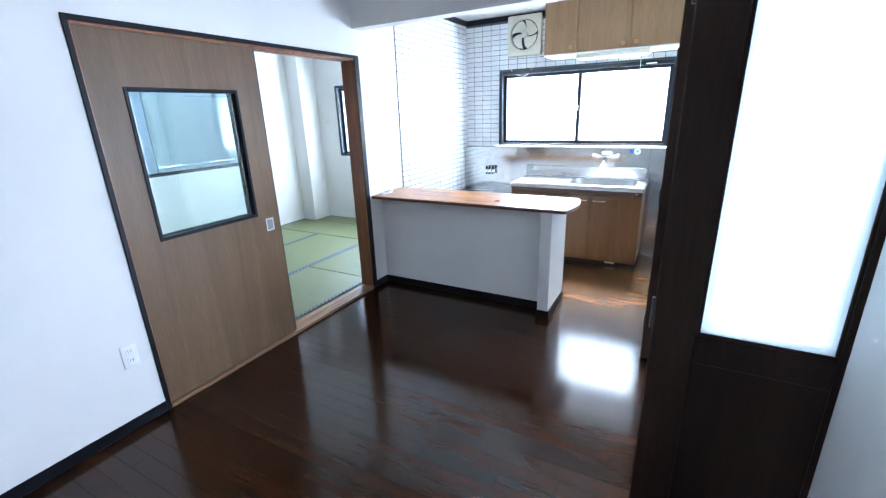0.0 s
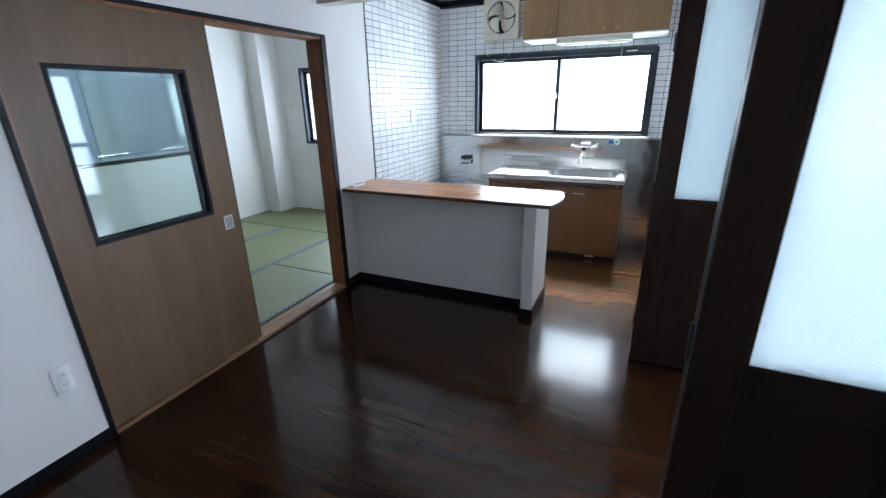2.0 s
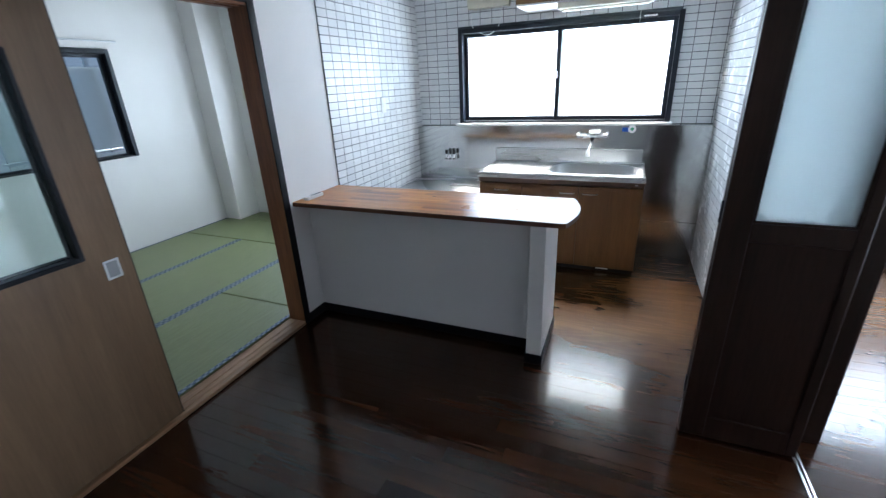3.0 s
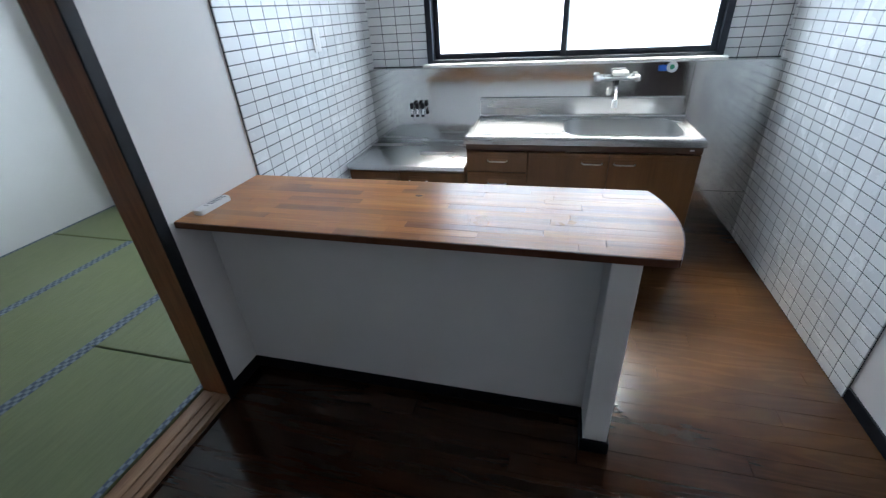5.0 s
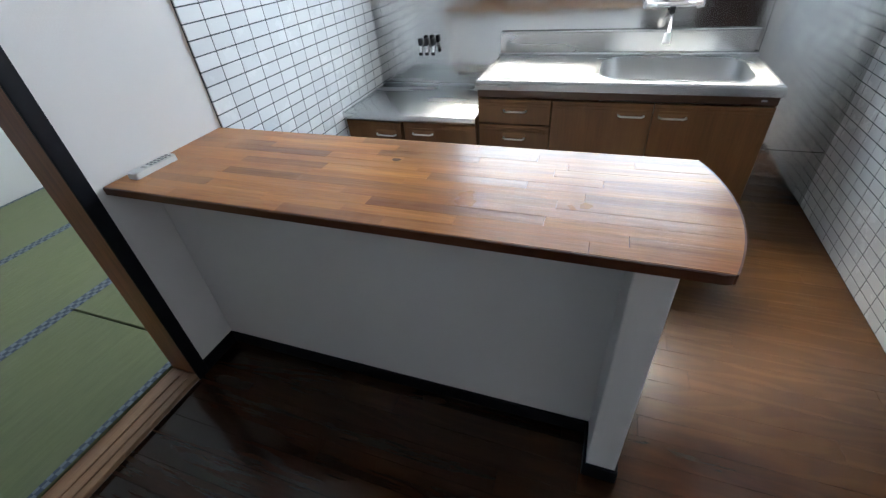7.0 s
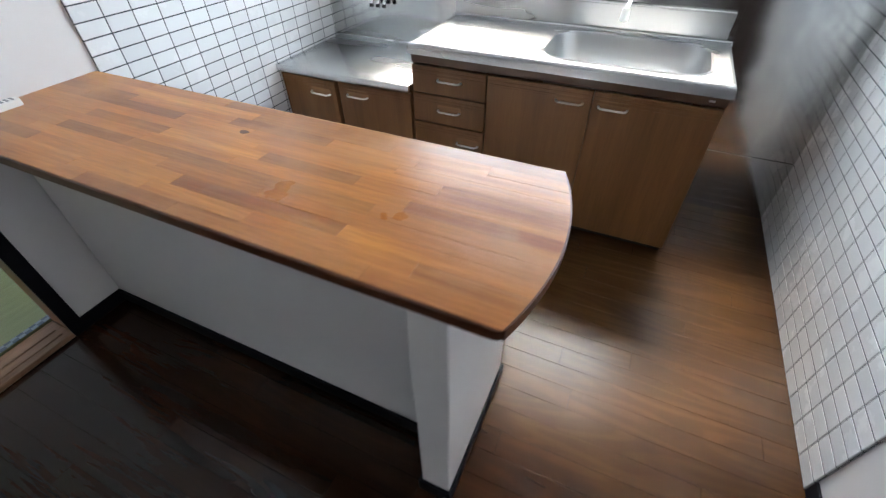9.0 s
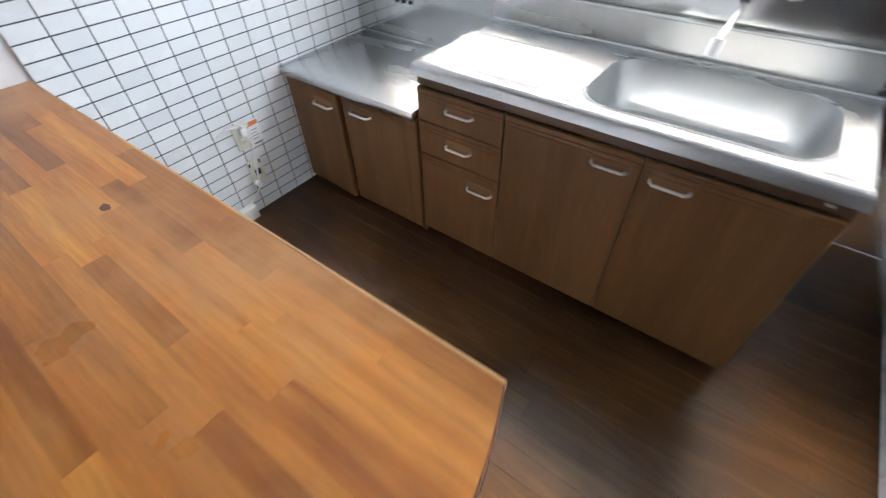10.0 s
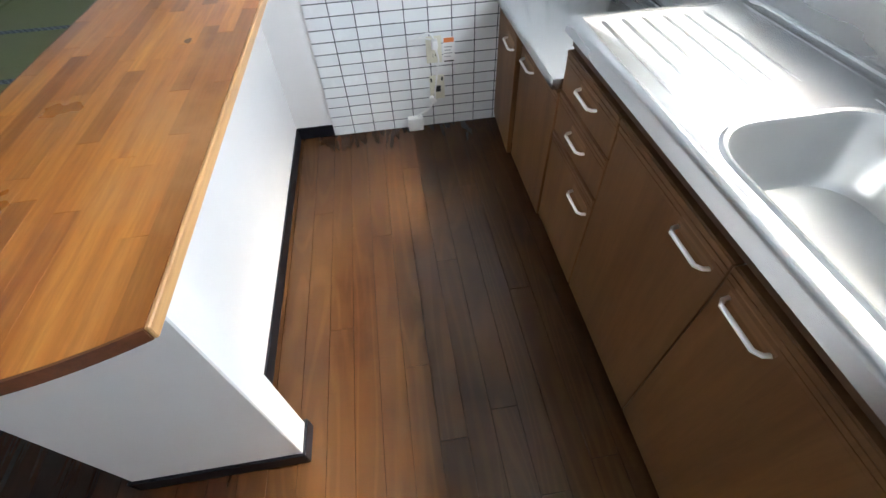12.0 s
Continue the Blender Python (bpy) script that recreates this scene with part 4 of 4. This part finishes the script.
part("drain", dr, CHROME, st, "round drain")
part("back_lip", boxes((X0, X1, Y1, 6.965, 0.736, ZT + 0.012), r=0.004), STEEL_TOP, st, "raised rear lip")
part("backguard", B(X0 + 0.006, X1 - 0.025, 6.9655, 6.979, 0.74, 0.893, r=0.003), STEEL_TOP, st, "folded steel backguard")

part("guard_cap", B(X0 + 0.006, X1 - 0.025, 6.958, 6.9652, 0.884, 0.893, r=0.002), STEEL_TOP, st, "folded cap of the backguard")

# ---- stove stand ----
sv = thing("stove_cabinet", "low brown stove cabinet with one door ajar", "cabinet", (-1.37, 6.74, 0))
part("body", boxes((-1.744, -1.726, 6.5, 6.96, 0.0, 0.562), (-1.010, -0.992, 6.5, 6.96, 0.0, 0.562), (-1.726, -1.010, 6.5, 6.96, 0.04, 0.06), (-1.726, -1.010, 6.94, 6.96, 0.06, 0.562), (-1.726, -1.010, 6.52, 6.94, 0.54, 0.562)), CABINET, sv, smooth=False)
part("kickboard", B(-1.726, -1.01, 6.53, 6.55, 0.0, 0.04), BLACK_TRIM, sv, "black kickboard")
front(sv, "door", -1.742, -1.404, 0.03, 0.553, -1.555, -1.440, 0.487, turn=-3.0)
front(sv, "door", -1.396, -0.994, 0.03, 0.553, -1.345, -1.232, 0.497)
part("worktop", B(-1.748, -0.990, 6.452, 6.972, 0.563, 0.600, r=0.006, seg=2), STEEL_TOP, sv, "flat brushed steel top")
part("rear_lip", B(-1.745, -0.992, 6.9725, 6.981, 0.58, 0.615, r=0.002), STEEL_TOP, sv, "low rear lip")

# steel sheet on the wall
sh = thing("steel_wall_panel", "stained stainless steel sheet on the kitchen wall", "wall panel", (-0.5, NY, 0), kind="structure")
part("sheet", B(WX + 0.012, 0.245, 6.983, NY, 0.31, 1.080, r=0.001), STEEL_WALL, sh)
part("sheet", B(0.2455, KX - 0.012, 6.983, NY, 0.3125, 1.080, r=0.001), STEEL_WALL, sh)
part("sheet", B(WX + 0.012, KX - 0.012, 6.983, NY, 0.0, 0.3095, r=0.001), STEEL_WALL, sh)

# ---- taps ----
fc = thing("faucet", "chrome wall-mounted mixer tap with white spout tip", "faucet", (-0.166, 6.983, 1.0))
bm = bmesh.new()
rod(bm, (-0.235, 6.935, 1.0), (-0.095, 6.935, 1.0), 0.013, n=16)
for xx in (-0.235, -0.095):
    rod(bm, (xx, 6.983, 1.0), (xx, 6.93, 1.0), 0.013, n=14)
    rod(bm, (xx, 6.983, 1.0), (xx, 6.975, 1.0), 0.026, n=20)
part("body", bm, CHROME, fc)
for sx, xx in ((-1, -0.235), (1, -0.095)):
    bm = bmesh.new()
    rod(bm, (xx, 6.935, 1.0), (xx + sx * 0.028, 6.922, 1.004), 0.012, n=12)
    rod(bm, (xx + sx * 0.028, 6.922, 1.004), (xx + sx * 0.052, 6.912, 1.008), 0.021, 0.018, n=10)
    part("knob", bm, CHROME, fc, "chrome cross knob")
part("spout", tube(curve_points([(-0.165, 6.935, 0.99), (-0.165, 6.925, 0.965), (-0.168, 6.88, 0.945), (-0.172, 6.82, 0.925), (-0.176, 6.785, 0.905)]), 0.009, 10), CHROME, fc, "swivel spout")
bm = bmesh.new()
rod(bm, (-0.176, 6.787, 0.908), (-0.178, 6.772, 0.868), 0.015, 0.017, 14)
part("tip", bm, WHITE, fc, "white shower tip")
# white block above the tap body
part("tag", B(-0.195, -0.105, 6.915, 6.955, 1.018, 1.046, r=0.008), WHITE, fc, "white rounded block")
part("collar", turned(B(-0.012, 0.012, -0.012, 0.012, -0.014, 0.014, r=0.003), Matrix.Translation((-0.165, 6.93, 0.978))), BLACK, fc, "dark collar")

gt = thing("gas_tap", "triple gas tap with black levers on the steel wall", "gas tap", (-1.40, 6.983, 0.83))
for dx in (-0.046, -0.008, 0.030):
    bm = bmesh.new()
    rod(bm, (-1.40 + dx, 6.983, 0.832), (-1.40 + dx, 6.94, 0.825), 0.012)
    rod(bm, (-1.40 + dx, 6.945, 0.828), (-1.40 + dx, 6.93, 0.795), 0.010)
    v = part("valve", bm, CHROME, gt, "chrome valve")
    part("lever", B(-1.411 + dx, -1.389 + dx, 6.925, 6.955, 0.835, 0.872, r=0.004), BLACK, v, "black lever")
    bm = bmesh.new()
    rod(bm, (-1.40 + dx, 6.931, 0.797), (-1.40 + dx, 6.926, 0.782), 0.011)
    part("cap", bm, BLACK, v, "black nozzle cap")

stk = thing("wall_sticker", "round green and blue sticker on the steel wall", "sticker", (0.12, 6.983, 1.05))
part("blue_patch", B(0.055, 0.105, 6.9815, 6.9828, 1.032, 1.064), BLUE, stk, "blue patch")
disc = bmesh.new()
rod(disc, (0.128, 6.9828, 1.052), (0.128, 6.981, 1.052), 0.030, n=24)
part("disc", disc, WHITE, stk, "white disc")
disc = bmesh.new()
rod(disc, (0.128, 6.981, 1.052), (0.128, 6.9805, 1.052), 0.013, n=20)
part("emblem", disc, GREEN, stk, "green emblem")

# ---- ventilation fan ----
vf = thing("ventilation_fan", "cream square ventilation fan with still blades", "fan", (-1.08, NY - 0.01, 2.19))
fx, fz, fr_ = -1.066, 2.215, 0.145
sq, hole = [], []
for k in range(64):
    a = 2 * math.pi * (k + 0.5) / 64
    c, d = math.cos(a), math.sin(a)
    q = min(0.18 / max(abs(c), 1e-6), 0.1925 / max(abs(d), 1e-6))
    sq.append((q * c, q * d))
    hole.append((fr_ * c, 0.01 + fr_ * d))
bm = bmesh.new()
lay = []
for pts, d in ((sq, 0.0), (sq, 0.040), ([(x * 0.985, y * 0.985) for x, y in sq], 0.048), ([(x * 1.06, (y - 0.01) * 1.06 + 0.01) for x, y in hole], 0.048), (hole, 0.042), (hole, 0.002)):
    lay.append([bm.verts.new((fx + x, 7.068 - d, fz - 0.01 + y)) for x, y in pts])
for a, b in zip(lay, lay[1:]):
    for k in range(len(a)):
        bm.faces.new((a[k], a[(k + 1) % len(a)], b[(k + 1) % len(a)], b[k]))
part("cover", bm, CREAM, vf)
bm = bmesh.new()
rod(bm, (fx, 7.066, fz), (fx, 7.064, fz), fr_ - 0.001, n=32)
part("duct", bm, BLACK, vf, "dark duct behind the blades")
for k in range(4):
    bm = bmesh.new()
    a0 = radians(90 * k + 20)
    g = []
    for i in range(6):
        r = 0.030 + (fr_ - 0.038) * i / 5
        half = radians(39 - 2 * (i - 3) ** 2 / 4)
        sweep = radians(30) * i / 5
        g.append([Vector((fx + r * math.cos(a0 + sweep + s * half), 7.035 - s * 0.016, fz + r * math.sin(a0 + sweep + s * half))) for s in (-1, -0.33, 0.33, 1)])
    for off in (0.0, 0.002):
        vv = [[bm.verts.new(p + Vector((0, off, 0))) for p in row] for row in g]
        for p, q in zip(vv, vv[1:]):
            for j in range(3):
                bm.faces.new((p[j], p[j + 1], q[j + 1], q[j]))
    part("blade", bm, CREAM, vf, "cream blade")
bm = bmesh.new()
rod(bm, (fx, 7.060, fz), (fx, 7.018, fz), 0.034, 0.028, 20)
part("hub", bm, CREAM, vf, "round hub")
part("cord", tube(curve_points([(-1.21, 7.045, 2.0), (-1.215, 7.042, 1.90), (-1.16, 7.035, 1.845), (-1.07, 7.033, 1.815), (-1.00, 7.035, 1.85), (-0.965, 7.045, 1.92), (-0.962, 7.055, 2.02)]), 0.0035, 6), WHITE, vf, "hanging white cord")

# ---- wall cabinet and its lamp ----
wc = thing("wall_cabinet", "tan veneer wall cabinet with three doors and round knobs", "cabinet", (-0.19, 6.82, 1.96))
part("body", B(-0.745, 0.432, 6.672, NY - 0.008, 1.958, 2.405, r=0.002), UPPER, wc)
part("underside", B(-0.744, 0.431, 6.655, NY - 0.009, 1.945, 1.9575, r=0.002), WHITE, wc, "white underside")
for x0, x1, kx in ((-0.745, -0.446, -0.495), (-0.442, 0.000, -0.052), (0.004, 0.432, 0.053)):
    d = part("door", B(x0 + 0.001, x1 - 0.001, 6.652, 6.671, 1.959, 2.403, r=0.002), UPPER, wc)
    bm = bmesh.new()
    rod(bm, (kx, 6.652, 1.998), (kx, 6.640, 1.998), 0.008, 0.010, 12)
    rod(bm, (kx, 6.640, 1.998), (kx, 6.630, 1.998), 0.019, 0.013, 16)
    part("knob", bm, PALE_EDGE, d, "round wooden knob")
kl = thing("kitchen_lamp", "cream under-cabinet strip lamp, switched off", "lamp", (-0.18, 6.72, 1.93))
part("housing", B(-0.450, 0.168, 6.662, 6.78, 1.905, 1.944, r=0.006, seg=2), CREAM, kl)
part("diffuser", B(-0.427, 0.143, 6.70, 6.775, 1.895, 1.9045, r=0.004), CREAM, kl, "milky diffuser")
part("pull_cord", tube([(0.093, 6.76, 1.897), (0.094, 6.762, 1.79)], 0.0018, 6), WHITE, kl, "thin pull cord")

# ---- sockets, plugs and leads on the tiled wall ----
OX = WX + 0.012
plate_switch("wall_socket", "cream wall socket with a plugged white lead", "wall socket", Matrix.Translation((OX, 6.185, 0.383)) @ Matrix.Rotation(radians(90), 4, "Z"), mat=CREAM, sockets=2)
plate_switch("wall_socket", "cream telephone socket plate with black inserts", "wall socket", Matrix.Translation((OX, 6.192, 0.205)) @ Matrix.Rotation(radians(90), 4, "Z"), mat=CREAM)
ins = thing("socket_insert", "black modular inserts of the lower socket plate", "socket insert", (OX, 6.192, 0.205))
for q in ((OX + 0.0088, OX + 0.012, 6.178, 6.208, 0.185, 0.215), (OX + 0.006, OX + 0.010, 6.160, 6.168, 0.235, 0.252), (OX + 0.006, OX + 0.010, 6.212, 6.220, 0.238, 0.256)):
    part("insert", B(*q, r=0.001), BLACK, ins)
note = thing("notice_sticker", "white notice sticker with an orange heading", "sticker", (OX, 6.253, 0.375))
part("sheet", B(OX, OX + 0.0012, 6.226, 6.280, 0.318, 0.432), WHITE, note)
part("heading", B(OX + 0.0012, OX + 0.0018, 6.230, 6.276, 0.408, 0.428), ORANGE, note, "orange heading")
for k in range(4):
    part("line", B(OX + 0.0012, OX + 0.0018, 6.232, 6.232 + (0.036 if k % 2 else 0.028), 0.345 + 0.014 * k, 0.348 + 0.014 * k), GREY, note, "grey line")
part("line", B(OX + 0.0012, OX + 0.0018, 6.230, 6.276, 0.322, 0.327), BLACK, note, "dark bar")
plug = thing("plug_lead", "white plug with a looped lead down the tiled wall", "cable", (OX, 6.18, 0.0))
part("plug_body", B(OX + 0.008, OX + 0.04, 6.172, 6.200, 0.395, 0.435, r=0.006, seg=2), WHITE, plug, "white plug")
part("lead", tube(curve_points([(OX + 0.03, 6.19, 0.40), (OX + 0.035, 6.20, 0.35), (OX + 0.02, 6.192, 0.28), (OX + 0.03, 6.178, 0.20), (OX + 0.025, 6.172, 0.15), (OX + 0.02, 6.14, 0.10), (OX + 0.02, 6.10, 0.08), (OX + 0.02, 6.075, 0.055)]), 0.0045, 8), WHITE, plug, "white lead")
part("loop", tube(curve_points([(OX + 0.03, 6.19, 0.43), (OX + 0.03, 6.165, 0.465), (OX + 0.02, 6.13, 0.455), (OX + 0.01, 6.09, 0.43), (OX + 0.012, 6.085, 0.437), (OX + 0.02, 6.125, 0.446), (OX + 0.03, 6.17, 0.44)]), 0.004, 8), WHITE, plug, "looped lead")
part("connector", turned(B(-0.012, 0.012, -0.012, 0.012, -0.018, 0.018, r=0.005), Matrix.Translation((OX + 0.025, 6.165, 0.155)) @ Matrix.Rotation(radians(35), 4, "X")), WHITE, plug, "white connector")
adp = part("adapter_box", B(OX + 0.002, OX + 0.04, 6.035, 6.110, 0.0, 0.068, r=0.006, seg=2), WHITE, None, "small white adapter box standing on the floor")
tagged(adp, category="adapter")


# ---- floorboards ----
random.seed(4)
W = 0.0785


def boards(x0, x1, y0, y1, gap=0.0003):
    """Board outlines in staggered rows along x."""
    y = y0
    i = 0
    while y < y1 - 0.004:
        yb = min(y + W, y1)
        x = x0
        ln = 1.55 * ((i * 0.37) % 1.0) + 0.2
        while x < x1 - 0.001:
            xe = min(x + ln, x1)
            if x1 - xe < 0.1:
                xe = x1
            yield x + gap, xe - gap, y + gap, yb - gap
            x, ln = xe, 1.21
        y = yb
        i += 1


def board_bm(bm, q):
    x0, x1, y0, y1 = q
    c, z = 0.0005, -0.0009 + random.uniform(-0.00012, 0.00012)
    lo = [bm.verts.new(p) for p in ((x0, y0, z - 0.005), (x1, y0, z - 0.005), (x1, y1, z - 0.005), (x0, y1, z - 0.005))]
    a = [bm.verts.new(p) for p in ((x0, y0, z - 0.0008), (x1, y0, z - 0.0008), (x1, y1, z - 0.0008), (x0, y1, z - 0.0008))]
    b = [bm.verts.new(p) for p in ((x0 + c, y0 + c, z), (x1 - c, y0 + c, z), (x1 - c, y1 - c, z), (x0 + c, y1 - c, z))]
    tilt = random.uniform(-0.0025, 0.0025)
    for v in a + b:
        v.co.z += tilt * (v.co.y - (y0 + y1) / 2)
    bm.faces.new(b)
    for u, v in ((lo, a), (a, b)):
        for k in range(4):
            bm.faces.new((u[k], u[(k + 1) % 4], v[(k + 1) % 4], v[k]))


near, rest = [], []
for q in boards(WX, 0.838, S, NY):
    (near if q[2] > 3.2 else rest).append(q)
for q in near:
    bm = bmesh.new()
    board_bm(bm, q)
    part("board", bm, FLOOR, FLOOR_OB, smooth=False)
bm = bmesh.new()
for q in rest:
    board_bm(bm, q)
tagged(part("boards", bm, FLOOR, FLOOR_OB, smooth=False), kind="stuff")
bm = bmesh.new()
for q in boards(0.862, SX1, S, 7.19):
    board_bm(bm, q)
tagged(part("boards", bm, FLOOR, bpy.data.objects["floor_side"], smooth=False), kind="stuff")


# ---- wall tiles ----
PX, PZ, G = 0.1015, 0.0507, 0.0042
tb = bmesh.new()
box(tb, 0, PX - G, -0.0, 0.006, 0, PZ - G, r=0.0007)
TILE_ME = mesh_of(tb, TILE, False)


def tiles(owner, length, heights, skip, to_world, keep):
    """A field of tiles in a wall's own coordinates (along, up); those under `keep` are objects of their own."""
    joined_v, joined_f = [], []
    src_v = [v.co.copy() for v in TILE_ME.vertices]
    src_f = [tuple(p.vertices) for p in TILE_ME.polygons]
    n = 0
    for j in range(int((heights[1] - heights[0]) / PZ + 0.5)):
        for i in range(int(length / PX + 0.999)):
            a, z = i * PX, heights[0] + j * PZ
            wdt = min(PX, length - a)
            if wdt < 0.02 or skip(a + wdt / 2, z + PZ / 2):
                continue
            m = to_world @ Matrix.Translation((a + G / 2, random.uniform(-0.0003, 0.0003), z + G / 2)) @ Matrix.Diagonal(((wdt - G) / (PX - G), 1, 1, 1))
            if keep(z) and n < 300:
                ob = new("tile", TILE_ME)
                ob.matrix_basis = m
                ob.parent = owner
                n += 1
            else:
                k = len(joined_v)
                joined_v += [m @ v for v in src_v]
                joined_f += [tuple(q + k for q in f) for f in src_f]
    if joined_v:
        me = bpy.data.meshes.new("tiles")
        me.from_pydata([tuple(v) for v in joined_v], [], joined_f)
        me.materials.append(TILE)
        ob = new("tiles", me)
        ob.parent = owner
        tagged(ob, kind="stuff")


none = lambda a, z: False
tl_w = structure("tile_bed_west", B(WX, WX + 0.0094, 5.663, NY, 0.0, 2.365), GROUT, "white oblong wall tiles with dark joints", "tiled wall")
tiles(tl_w, NY - 5.66, (0.0, 2.365), none, Matrix.Translation((WX + 0.0045, 5.66, 0)) @ Matrix.Rotation(radians(90), 4, "Z") @ Matrix.Diagonal((1, -1, 1, 1)), lambda z: z < 1.1)
tl_e = structure("tile_bed_east", B(KX - 0.0094, KX, 5.623, NY, 0.0, 2.365), GROUT, "white oblong wall tiles with dark joints", "tiled wall")
tiles(tl_e, NY - 5.62, (0.0, 2.365), none, Matrix.Translation((KX - 0.0045, 5.62, 0)) @ Matrix.Rotation(radians(90), 4, "Z") @ Matrix.Diagonal((1, 1, 1, 1)), lambda z: z < 1.1)
tl_n = bpy.data.objects["wall_north"]
tiles(tl_n, KX - WX, (1.082, 2.365), lambda a, z: -1.338 < WX + a < 0.388 and z < 1.872, Matrix.Translation((WX, NY - 0.0014, 0)), lambda z: True)
